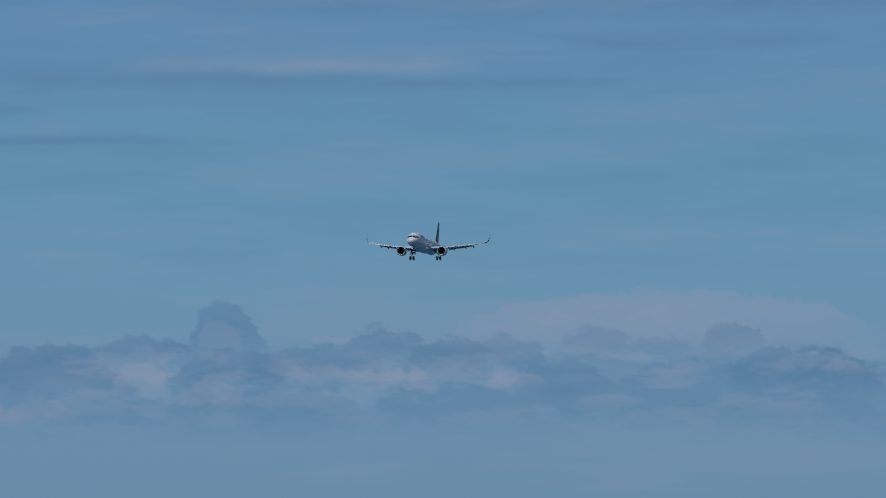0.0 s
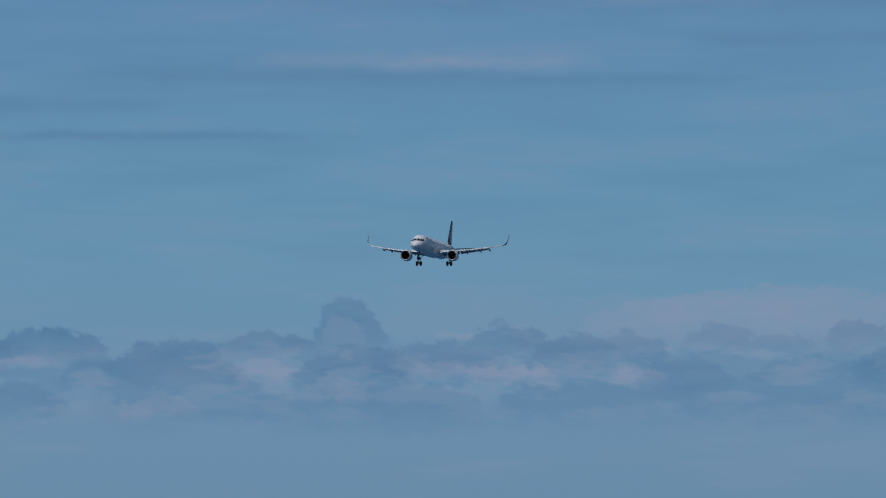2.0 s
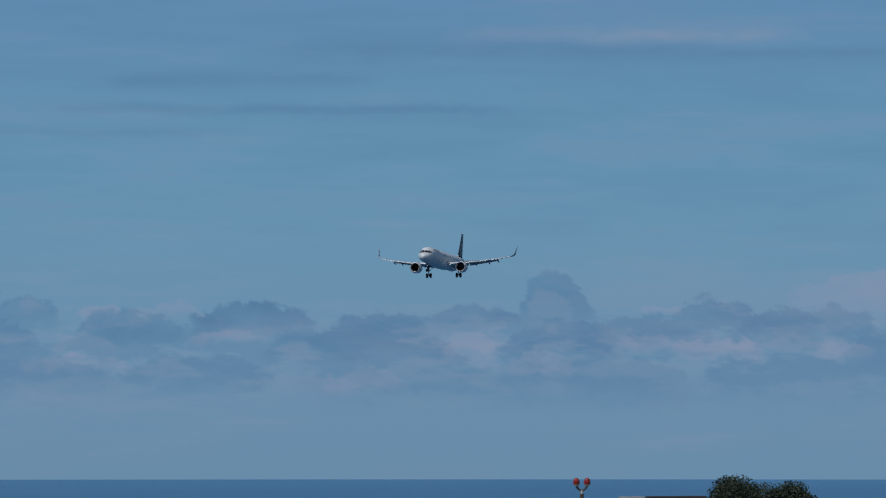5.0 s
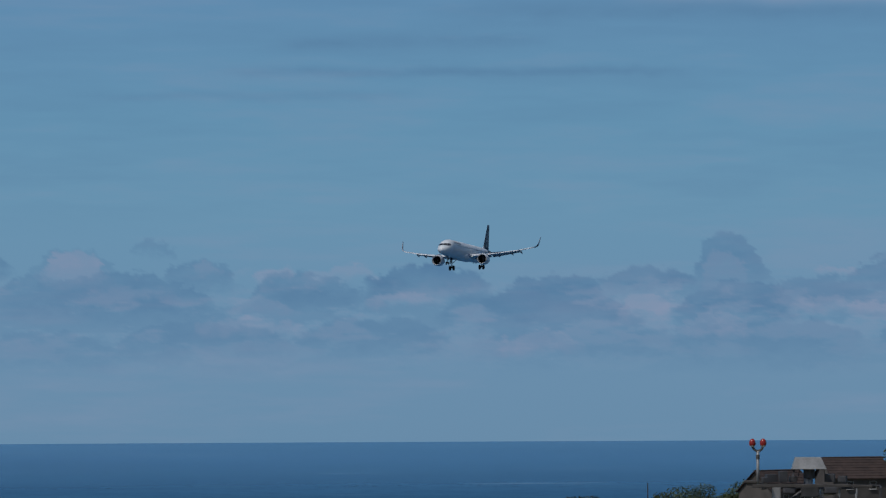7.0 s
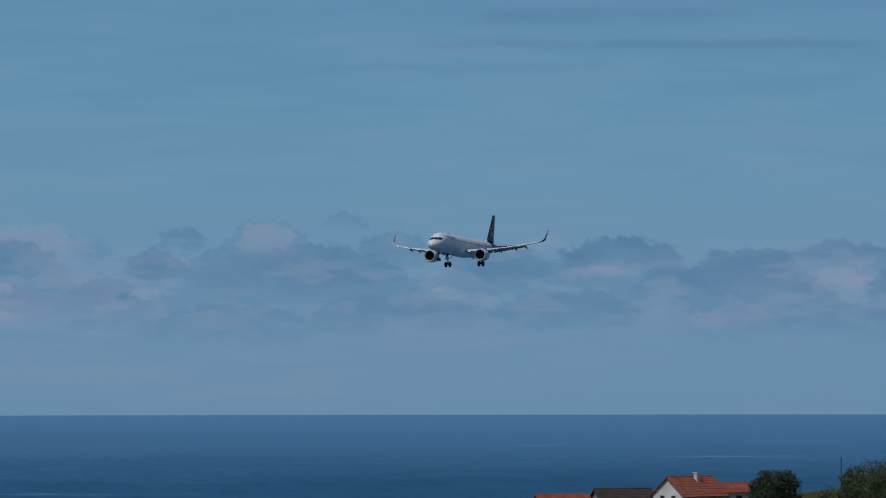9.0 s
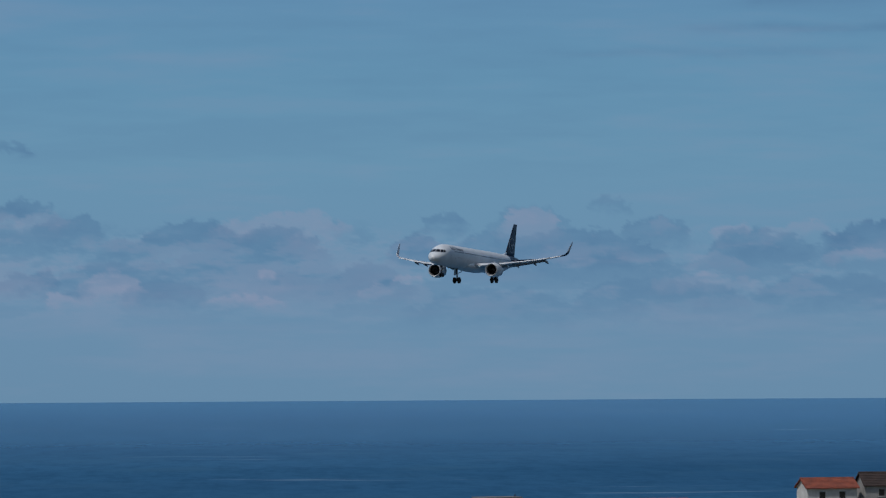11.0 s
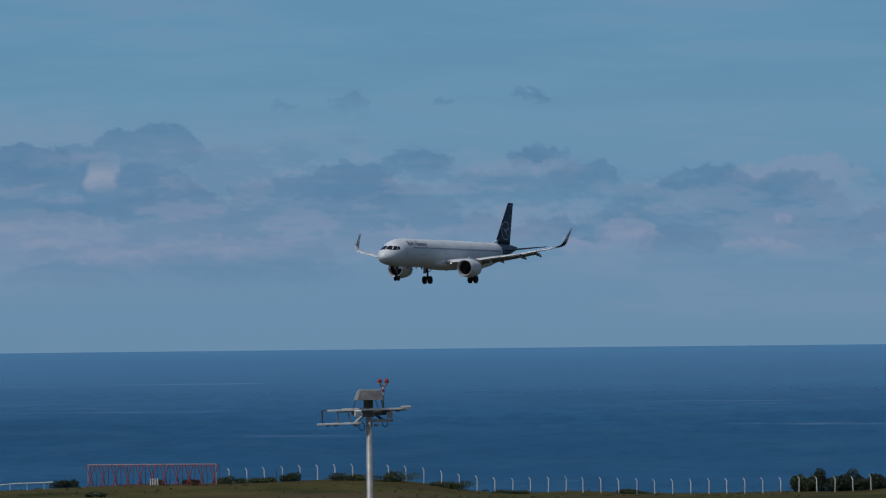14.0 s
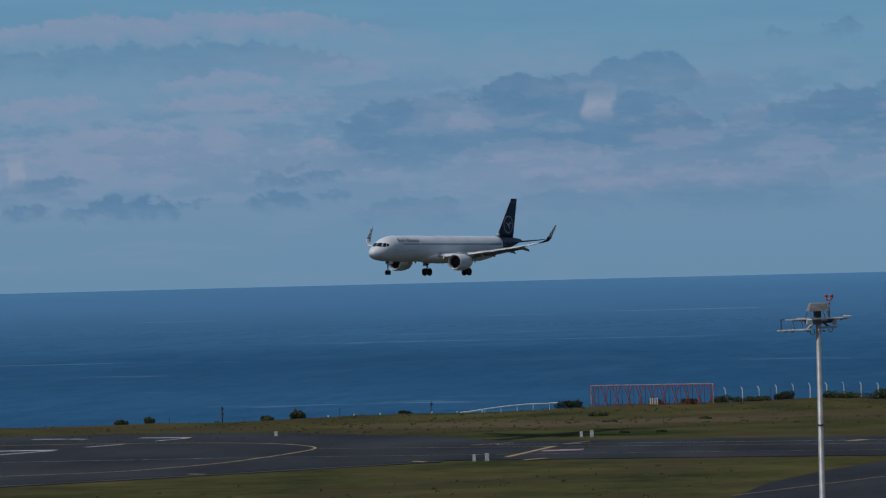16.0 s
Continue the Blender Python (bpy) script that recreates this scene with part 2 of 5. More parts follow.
        shell = [(0.10, 1.06), (0.02, 1.12), (0, 1.17), (-0.06, 1.23), (-0.3, 1.30), (-0.9, 1.35), (-1.7, 1.35), (-2.5, 1.27), (-3.3, 1.12), (-3.6, 1.05)]
        bm = turned(shell[3:], 36)
        engine = part("engine", bm, WHITE_PAINT, jet, "white engine nacelle", True)
        engine.location = (ex, ey, ez)
        part("inlet_lip", turned([(-0.5, 0.98), (-0.15, 1.01), (-0.02, 1.07), (0.05, 1.13), (0.03, 1.19), (-0.06, 1.23)], 36), LIP_METAL, engine, "bare metal inlet lip", True)
        part("inlet_duct", turned([(-0.5, 0.98), (-1.0, 1.0), (-1.35, 1.0), (-1.36, 0.02)], 36), DARK_DUCT, engine, smooth=True)
        part("spinner", turned([(-0.85, 0.01), (-1.0, 0.14), (-1.2, 0.27), (-1.33, 0.33)], 16), FAN_METAL, engine, "dark fan spinner", True)
        blade = bmesh.new()
        vs = [blade.verts.new(p) for p in ((-1.28, -0.02, 0.3), (-1.20, 0.14, 0.97), (-1.33, 0.30, 0.93), (-1.34, 0.10, 0.3))]
        blade.faces.new(vs)
        bmesh.ops.solidify(blade, geom=blade.faces[:], thickness=0.02)
        first = part("fan_blade", blade, FAN_METAL, engine)
        for i in range(1, 18):
            shared("fan_blade", first.data, engine, pose(0, 0, 0, 20 * i))
        part("core_cowl", turned([(-3.0, 0.95), (-3.7, 0.78), (-4.5, 0.58), (-4.52, 0.45), (-4.2, 0.4), (-5.2, 0.02)], 24), FLAP_GREY, engine, "grey exhaust cone", True)
        rings = []
        for u, w, z0, z1 in ((-0.9, 0.05, 1.30, 1.42), (-1.6, 0.2, 1.2, 1.60), (-2.8, 0.24, 1.0, 1.62), (-4.2, 0.22, 0.5, 1.45), (-5.6, 0.06, 0.9, 1.3)):
            rings.append([(u, -w, z0), (u, w, z0), (u, w * 0.8, z1), (u, -w * 0.8, z1)])
        part("pylon", loft(rings), WHITE_PAINT, engine)
        # nacelle strake
        part("strake", box(bmesh.new(), (0.9, 0.03, 0.25), (-1.1, -side * 0.95, 1.05), (side * 40, 0, 0)), WHITE_PAINT, engine)
        # tailplane
        rings = [aerofoil((NOSE - s, side * y, z), c, 0.10, (0, 0, 1), 10, -3) for y, s, c, z in ((0.4, 37.6, 4.1, 0.82), (2.5, 38.9, 3.1, 1.03), (6.22, 41.2, 1.45, 1.40))]
        part("tailplane", loft(rings), NAVY, jet, "dark navy tailplane", True)
        # main gear
        gx, gy, gz = -2.18, side * 3.8, -3.74
        bm = tube(bmesh.new(), (gx, gy, -1.2), (gx, gy, -2.6), 0.17)
        tube(bm, (gx, gy, -2.5), (gx, gy, gz), 0.11)
        tube(bm, (gx, gy - 0.5, gz), (gx, gy + 0.5, gz), 0.09)
        tube(bm, (gx, side * 2.2, -1.5), (gx, gy, -2.7), 0.07)
        tube(bm, (gx - 0.25, gy, -2.5), (gx - 0.35, gy, -3.1), 0.04)
        tube(bm, (gx - 0.35, gy, -3.1), (gx - 0.05, gy, gz + 0.1), 0.04)
        gear = part("main_gear", bm, STRUT_METAL, jet, "dark main landing gear leg", True)
        for dy in (-0.46, 0.46):
            part("wheel", wheel(0.61, 0.44, (gx, gy + dy, gz)), TYRE, gear, "black tyre", True)
        part("gear_door", box(bmesh.new(), (1.0, 0.05, 1.5), (gx + 0.1, gy + side * 0.32, -2.0), (side * 6, 0, 0), 0.02), WHITE_PAINT, gear)
    # nose gear
    gx, gz = 14.93, -3.80
    bm = tube(bmesh.new(), (gx + 0.1, 0, -1.7), (gx, 0, gz), 0.09)
    tube(bm, (gx, -0.33, gz), (gx, 0.33, gz), 0.06)
    tube(bm, (gx - 1.1, 0, -1.9), (gx, 0, -2.9), 0.05)
    gear = part("nose_gear", bm, STRUT_METAL, jet, "nose landing gear leg", True)
    for dy in (-0.25, 0.25):
        part("wheel", wheel(0.39, 0.23, (gx, dy, gz)), TYRE, gear, "black tyre", True)
    for side in (1, -1):
        part("gear_door", box(bmesh.new(), (1.0, 0.04, 0.42), (gx - 0.35, side * 0.36, -2.22), (side * 8, 0, 0), 0.015), WHITE_PAINT, gear)
    part("taxi_light", tube(bmesh.new(), (gx + 0.16, 0, -2.6), (gx + 0.24, 0, -2.6), 0.09), LIP_METAL, gear)
    # fin with its emblem
    rings = []
    for u in np.linspace(0, 1, 8):
        s0, s1 = 37.0 + 4.7 * u, 42.2 + 1.25 * u
        rings.append([Vector((p.x, -(p.z - (1.6 + 6.62 * u)), 1.6 + 6.62 * u)) for p in aerofoil((NOSE - s0, 0, 1.6 + 6.62 * u), s1 - s0, 0.085, (0, 0, 1), 12)])
    fin = part("fin", loft(rings), NAVY, jet, "navy fin with pale emblem", True)
    rings = []
    for s, z, w in ((34.3, 1.85, 0.05), (36.0, 1.95, 0.16), (37.4, 2.35, 0.20), (38.2, 2.75, 0.1)):
        rings.append([(NOSE - s, w * math.cos(a), z - 0.35 + 0.4 * math.sin(a)) for a in [2 * math.pi * i / 14 for i in range(14)]])
    part("dorsal_fillet", loft(rings), WHITE_PAINT, fin, "white dorsal fillet", True)
    for side in (1, -1):
        cx, cz, r = NOSE - 40.55, 3.95, 1.42
        side_y = lambda x, z: side * (0.02 + fin_half(NOSE - x, z))
        bm, ring = bmesh.new(), []
        for i in range(48):
            w = 2 * math.pi * i / 48
            ring.append([bm.verts.new((cx + q * math.cos(w), side_y(cx + q * math.cos(w), cz + q * math.sin(w)), cz + q * math.sin(w))) for q in (r, r - 0.11)])
        for a, b in zip(ring, ring[1:] + ring[:1]):
            bm.faces.new((a[0], b[0], b[1], a[1]))
        part("emblem_ring", bm, EMBLEM, fin, "pale ring emblem")
        for n, (a, b, c) in enumerate((((-0.92, 0.40), (-0.12, -0.16), (0.10, 0.06)), ((-0.12, -0.16), (0.48, -0.88), (0.20, 0.02)), ((-0.02, -0.10), (0.62, 0.14), (0.50, 0.40)), ((0.50, 0.40), (0.62, 0.14), (0.98, 0.36)))):
            bm = bmesh.new()
            bm.faces.new([bm.verts.new((cx - u, side_y(cx - u, cz + v), cz + v)) for u, v in (a, b, c)])
            part("emblem_stroke", bm, EMBLEM, fin, "pale emblem shape")
    # aerials and beacon
    for s, long in ((8.4, 0.35), (11.2, 0.30), (13.0, 0.45), (28.4, 0.40), (30.6, 0.30)):
        low = skin(s, 180)
        part("aerial", box(bmesh.new(), (long, 0.04, 0.30), (low[0], 0, low[2] - 0.10), (0, 12, 0), 0.01), STRUT_METAL, jet, "small dark belly aerial")
    part("beacon", tube(bmesh.new(), (NOSE - 21.0, 0, -2.38), (NOSE - 21.0, 0, -2.50), 0.10, 0.06), LAMP_BEACON, jet, "red belly beacon")
    part("exhaust_tip", tube(bmesh.new(), (-24.45, 0, 1.35), (-24.7, 0, 1.36), 0.16, 0.13), DARK_DUCT, jet)
    return jet


def fin_half(s, z):
    """Half the fin's thickness at s aft of the nose and height z."""
    u = (z - 1.6) / 6.62
    s0, s1 = 37.0 + 4.7 * u, 42.2 + 1.25 * u
    x = min(max((s - s0) / (s1 - s0), 0.0), 1.0)
    return 5 * 0.085 * (s1 - s0) * (0.2969 * math.sqrt(x) - 0.126 * x - 0.3516 * x * x + 0.2843 * x ** 3 - 0.1015 * x ** 4)


def wheel(r, w, at):
    prof = [(-w / 2 * 0.75, r * 0.35), (-w / 2, r * 0.55), (-w / 2, r * 0.80), (-w / 2 * 0.75, r * 0.96), (0, r), (w / 2 * 0.75, r * 0.96), (w / 2, r * 0.80), (w / 2, r * 0.55), (w / 2 * 0.75, r * 0.35), (w / 2 * 0.7, 0.02), (-w / 2 * 0.7, 0.02), (-w / 2 * 0.75, r * 0.35)]
    bm = turned(prof, 20, "y")
    bmesh.ops.translate(bm, vec=at, verts=bm.verts)
    return bm


SHARKLET = material("pale_grey_sharklet", (0.50, 0.51, 0.54), 0.4, spread=0.06)
LAMP_BEACON = material("red_beacon_glass", (0.25, 0.02, 0.015), 0.3, spread=0.1)
EMBLEM = material("pale_emblem_paint", (0.42, 0.44, 0.50), 0.4, spread=0.05)
airliner = build_aircraft()


# ---- sky backdrop ----
def waves(u, v, seed, octaves=5):
    """Smooth random waves over two arrays, about 0 to 1."""
    rng = np.random.RandomState(seed)
    total, amp, out = 0.0, 1.0, np.zeros_like(u)
    for o in range(octaves):
        g = rng.rand(64, 64)
        x, y = u * 2 ** o, v * 2 ** o
        i, j = np.floor(x).astype(int), np.floor(y).astype(int)
        fx, fy = x - i, y - j
        fx, fy = fx * fx * (3 - 2 * fx), fy * fy * (3 - 2 * fy)
        a, b = g[i % 64, j % 64], g[(i + 1) % 64, j % 64]
        c, d = g[i % 64, (j + 1) % 64], g[(i + 1) % 64, (j + 1) % 64]
        out += amp * ((a * (1 - fx) + b * fx) * (1 - fy) + (c * (1 - fx) + d * fx) * fy)
        total, amp = total + amp, amp * 0.66
    return out / total


turns = np.radians(np.concatenate([np.arange(-60, -17, 1.0), np.arange(-17, 14, 0.026), np.arange(14, 61, 1.0)]))
lifts = np.radians(np.concatenate([np.arange(-0.95, 2.2, 0.018), np.arange(2.2, 4.7, 0.03), np.arange(4.7, 14, 0.4)]))
TURN, LIFT = np.meshgrid(np.degrees(turns), np.degrees(lifts))
wide_t, wide_l = (waves(TURN * 1.6 + 100, LIFT * 2.6 + 100, s, 4) - 0.5 for s in (3, 4))
curl_t, curl_l = (waves(TURN * 5.5 + 70, LIFT * 8.5 + 70, s, 5) - 0.5 for s in (5, 6))
lumps = np.abs(waves(TURN * 4.2 + 40, LIFT * 6.0 + 40, 9, 4) - 0.5)
tone = waves(TURN * 2.2 + 90, LIFT * 5.5 + 90, 8, 6)
WARP_T = TURN + 0.30 * wide_t + 0.26 * curl_t
WARP_L = LIFT + 0.12 * wide_l + 0.15 * curl_l + 0.26 * (lumps - 0.09)
bank, lit, white = np.zeros_like(TURN), np.zeros_like(TURN), np.zeros_like(TURN)


def ease(v):
    v = np.clip(v, 0, 1)
    return v * v * (3 - 2 * v)


def cloud(field, turn, top, wide, deep, strength):
    """A heap of cloud: a lumpy crest, an underside that thins out downwards."""
    u = (WARP_T - turn) / wide
    crest = top - deep * (0.30 * u * u + 0.30 * u ** 4)
    rim = ease((crest - WARP_L) / min(0.045, 0.5 * deep) + 0.5)
    under = ease((WARP_L - top + 1.75 * deep) / (1.25 * deep))
    sides = ease((1.3 - np.abs(u)) / 0.45)
    np.maximum(field, rim * under * sides * strength * (0.62 + 0.76 * tone), out=field)


def streak(field, turn, lift, wide, high, strength):
    """A long thin veil of high cloud, soft all round."""
    u, v = (TURN + 0.3 * wide_t - turn) / wide, (LIFT + 0.10 * wide_l - lift) / high
    np.maximum(field, ease(1.6 - u * u) * np.exp(-v * v) * strength * (0.5 + tone), out=field)


streak(bank, -7.2, 3.10, 2.2, 0.05, 0.50)
streak(bank, -6.7, 3.42, 1.3, 0.07, 0.40)
streak(bank, -9.4, 3.72, 2.2, 0.09, 0.40)
streak(bank, -12.9, 3.69, 1.3, 0.05, 0.35)
streak(bank, -14.9, 4.10, 1.2, 0.07, 0.35)
streak(bank, -4.9, 2.85, 1.6, 0.05, 0.30)
streak(bank, -13.6, 4.52, 4.0, 0.13, 0.45)
streak(lit, -10.8, 3.87, 1.6, 0.08, 0.50)
cloud(lit, -14.64, 1.50, 1.95, 0.47, 0.59)
cloud(bank, -10.03, 1.40, 0.40, 0.53, 0.70)
cloud(lit, -9.97, 1.21, 0.24, 0.27, 0.45)
cloud(bank, -9.14, 1.05, 0.48, 0.19, 0.80)
cloud(bank, -8.20, 0.96, 0.69, 0.43, 0.80)
cloud(bank, -10.03, 0.89, 0.58, 0.32, 0.90)
cloud(bank, -10.97, 0.92, 0.64, 0.27, 0.70)
cloud(bank, -11.68, 1.14, 0.36, 0.28, 0.85)
cloud(lit, -11.15, 1.03, 0.21, 0.08, 0.65)
cloud(bank, -12.33, 1.01, 0.51, 0.31, 0.90)
cloud(bank, -12.98, 1.03, 0.41, 0.27, 0.70)
cloud(bank, -13.93, 1.11, 0.35, 0.19, 0.70)
cloud(bank, -14.58, 1.02, 0.30, 0.12, 0.60)
cloud(bank, -15.31, 1.20, 0.25, 0.25, 0.85)
cloud(bank, -14.87, 0.79, 0.65, 0.27, 0.60)
cloud(bank, -16.05, 0.92, 0.77, 0.41, 0.90)
cloud(bank, -13.57, 0.77, 0.53, 0.35, 0.60)
cloud(bank, -10.32, 0.52, 1.06, 0.37, 0.50)
cloud(bank, -12.39, 0.55, 0.86, 0.34, 0.40)
cloud(bank, -14.63, 0.47, 1.18, 0.30, 0.40)
cloud(bank, -8.84, 0.58, 0.32, 0.21, 0.40)
cloud(lit, -9.08, 0.78, 0.27, 0.21, 0.78)
cloud(lit, -9.85, 0.58, 0.32, 0.19, 0.52)
cloud(lit, -11.74, 0.68, 0.44, 0.15, 0.65)
cloud(lit, -13.04, 0.68, 0.30, 0.15, 0.52)
cloud(lit, -16.46, 0.80, 0.18, 0.08, 0.91)
cloud(lit, -10.97, 0.74, 0.37, 0.12, 0.45)
cloud(lit, -8.02, 0.40, 0.43, 0.16, 0.52)
cloud(bank, -15.81, 0.46, 1.06, 0.30, 0.50)
cloud(lit, -3.21, 1.26, 0.32, 0.30, 0.91)
cloud(bank, -3.21, 1.28, 0.44, 0.41, 0.40)
cloud(bank, -4.01, 1.34, 0.21, 0.11, 0.50)
cloud(bank, -4.51, 1.16, 0.35, 0.27, 0.60)
cloud(lit, -4.54, 1.14, 0.15, 0.11, 0.52)
cloud(bank, -3.63, 1.00, 0.95, 0.38, 0.80)
cloud(lit, -5.34, 1.06, 0.21, 0.11, 0.78)
cloud(bank, -5.58, 1.02, 0.53, 0.32, 0.70)
cloud(bank, -6.82, 1.08, 0.59, 0.30, 0.90)
cloud(lit, -5.99, 1.07, 0.35, 0.11, 0.52)
cloud(bank, -8.11, 0.89, 0.77, 0.38, 0.90)
cloud(bank, -7.41, 0.78, 0.41, 0.27, 0.60)
cloud(lit, -6.58, 0.80, 0.35, 0.11, 0.65)
cloud(lit, -5.10, 0.74, 0.35, 0.13, 0.45)
cloud(lit, -4.98, 0.55, 0.53, 0.15, 0.52)
cloud(lit, -9.30, 0.79, 0.30, 0.18, 0.39)
cloud(bank, -4.51, 0.49, 0.89, 0.30, 0.50)
cloud(bank, -6.28, 0.52, 0.77, 0.27, 0.50)
cloud(bank, -8.53, 0.45, 1.18, 0.27, 0.40)
cloud(bank, -2.26, 1.20, 0.25, 0.15, 0.70)
cloud(bank, -2.03, 0.99, 0.32, 0.27, 0.80)
cloud(bank, -0.61, 1.04, 0.44, 0.32, 0.70)
cloud(lit, -0.84, 1.21, 0.41, 0.17, 0.52)
cloud(bank, -1.43, 0.68, 0.41, 0.30, 0.70)
cloud(bank, -0.73, 0.62, 0.35, 0.27, 0.60)
cloud(lit, -1.85, 0.57, 0.12, 0.08, 0.91)
cloud(lit, -0.43, 0.65, 0.12, 0.08, 0.78)
cloud(lit, -1.73, 0.47, 0.35, 0.15, 0.39)
cloud(bank, -2.73, 0.98, 0.35, 0.32, 0.60)
cloud(bank, -2.85, 0.38, 0.89, 0.27, 0.35)
cloud(bank, 2.16, 1.35, 0.38, 0.15, 0.85)
cloud(bank, 3.40, 1.33, 0.38, 0.19, 0.70)
cloud(bank, 1.66, 1.20, 0.41, 0.32, 0.70)
cloud(bank, 2.49, 1.12, 0.65, 0.27, 0.50)
cloud(bank, 0.36, 1.10, 0.53, 0.27, 0.80)
cloud(bank, -0.41, 1.06, 0.53, 0.25, 0.85)
cloud(bank, 1.01, 0.92, 0.35, 0.22, 0.50)
cloud(bank, 2.08, 0.58, 0.35, 0.17, 0.80)
cloud(bank, 2.79, 0.65, 0.30, 0.21, 0.70)
cloud(bank, 1.52, 0.46, 0.15, 0.12, 0.70)
cloud(bank, 0.66, 0.51, 0.41, 0.21, 0.70)
cloud(bank, 0.01, 0.80, 0.59, 0.30, 0.50)
cloud(bank, 3.49, 0.83, 0.53, 0.30, 0.50)
cloud(lit, 1.19, 0.56, 0.30, 0.20, 0.91)
cloud(lit, 1.73, 0.38, 0.18, 0.12, 0.65)
cloud(lit, -0.22, 0.37, 0.41, 0.12, 0.65)
cloud(lit, 3.68, 0.53, 0.24, 0.18, 0.52)
cloud(lit, -0.58, 1.20, 0.71, 0.21, 0.65)
cloud(lit, 1.90, 1.22, 0.35, 0.13, 0.52)
cloud(bank, -0.87, 0.67, 0.89, 0.30, 0.40)
cloud(bank, 8.82, 1.19, 0.61, 0.46, 0.75)
cloud(bank, 8.05, 1.27, 0.56, 0.35, 0.50)
cloud(lit, 8.35, 1.19, 0.37, 0.18, 0.45)
cloud(bank, 7.46, 1.41, 0.57, 0.52, 0.90)
cloud(bank, 7.04, 1.41, 0.58, 0.59, 0.70)
cloud(bank, 6.22, 1.57, 0.62, 0.31, 0.80)
cloud(bank, 6.22, 1.18, 0.72, 0.54, 0.85)
cloud(bank, 7.94, 0.92, 1.44, 0.35, 0.70)
streak(white, 6.67, 1.07, 0.13, 0.14, 0.90)
cloud(lit, 8.12, 0.97, 0.25, 0.15, 0.78)
cloud(lit, 5.87, 1.09, 0.26, 0.14, 0.52)
cloud(bank, 5.10, 1.02, 0.33, 0.41, 0.50)
cloud(lit, 5.10, 1.06, 0.20, 0.18, 0.52)
cloud(bank, 4.10, 1.17, 0.60, 0.48, 0.80)
cloud(bank, 4.58, 0.86, 0.93, 0.31, 0.60)
cloud(bank, 4.11, 1.93, 0.18, 0.15, 0.60)
cloud(bank, 3.13, 1.90, 0.08, 0.07, 0.50)
cloud(bank, 2.23, 1.94, 0.22, 0.08, 0.55)
cloud(bank, 4.77, 1.86, 0.15, 0.07, 0.40)
cloud(bank, 9.84, 0.57, 0.12, 0.07, 0.60)
cloud(bank, 10.07, 0.45, 0.27, 0.12, 0.75)
cloud(bank, 9.60, 0.46, 0.21, 0.08, 0.75)
cloud(bank, 10.08, 0.23, 0.32, 0.13, 0.85)
cloud(bank, 9.52, 0.24, 0.15, 0.06, 0.60)
cloud(bank, 8.67, 0.14, 0.55, 0.20, 0.45)
cloud(bank, 8.37, 0.19, 0.19, 0.09, 0.60)
cloud(bank, 12.38, 0.44, 0.27, 0.07, 0.80)
cloud(bank, 12.73, 0.41, 0.41, 0.13, 0.60)
streak(white, 12.83, 0.52, 0.10, 0.14, 0.65)
cloud(bank, 11.74, 0.20, 0.53, 0.15, 0.85)
cloud(bank, 12.80, 0.15, 0.32, 0.11, 0.80)
cloud(bank, 11.00, 0.19, 0.21, 0.05, 0.70)
cloud(lit, 11.15, 2.13, 2.07, 0.22, 0.91)
cloud(bank, 11.46, 1.83, 2.07, 0.27, 0.50)
cloud(lit, 10.64, 1.49, 0.65, 0.12, 0.78)
cloud(lit, 12.48, 1.30, 0.65, 0.13, 0.78)
cloud(lit, 10.41, 1.26, 0.95, 0.12, 0.78)
cloud(lit, 9.28, 1.61, 0.54, 0.11, 0.39)
cloud(lit, 11.48, 0.91, 2.36, 0.47, 0.39)
cloud(lit, 5.29, 0.41, 1.98, 0.16, 0.45)
cloud(bank, 5.89, 0.26, 1.65, 0.25, 0.40)
cloud(bank, 4.70, 0.37, 0.40, 0.16, 0.40)
cloud(bank, 5.70, 0.54, 1.00, 0.32, 0.35)
cloud(lit, 7.41, 0.74, 0.89, 0.41, 0.52)
cloud(bank, 6.71, 0.38, 0.71, 0.12, 0.50)
cloud(bank, 4.22, 1.06, 0.89, 0.22, 0.60)
cloud(lit, 1.21, 0.59, 0.32, 0.24, 0.65)
cloud(bank, 0.39, 0.70, 1.42, 0.27, 0.50)

# the broken haze that the heaps stand in
mottle = waves(TURN * 1.5 + 60, LIFT * 5.5 + 60, 17, 6)
brow = np.interp(TURN, [-16, -5, 0, 4, 9, 14], [1.05, 0.95, 1.1, 1.45, 1.5, 1.1]) + 0.5 * wide_l + 0.3 * curl_l
haze = ease((brow - LIFT) / 0.25) * ease((LIFT + 0.25) / 0.9)
bank = np.clip(bank + haze * np.clip((mottle - 0.47) * 4.0, 0, 0.34) * (1 - bank), 0, 1)
lit = np.clip(lit * (1 - 0.35 * bank) + haze * np.clip((0.50 - mottle) * 3.5, 0, 0.40), 0, 1)
lit = np.clip(lit + 0.32 * ease((TURN - 3) / 4) * ease((2.0 - LIFT + 0.8 * wide_l) / 0.6) * ease((LIFT + 0.4) / 0.6) * (1 - bank), 0, 1)
thin = waves(TURN * 0.35 + 50, LIFT * 3 + 50, 11)
lit = np.clip(lit + np.clip((thin - 0.50) * 1.2, 0, 0.28), 0, 1)
bank = np.clip(bank + ease((LIFT - 1.2) / 0.8) * np.clip((0.50 - thin) * 1.0, 0, 0.18), 0, 1)

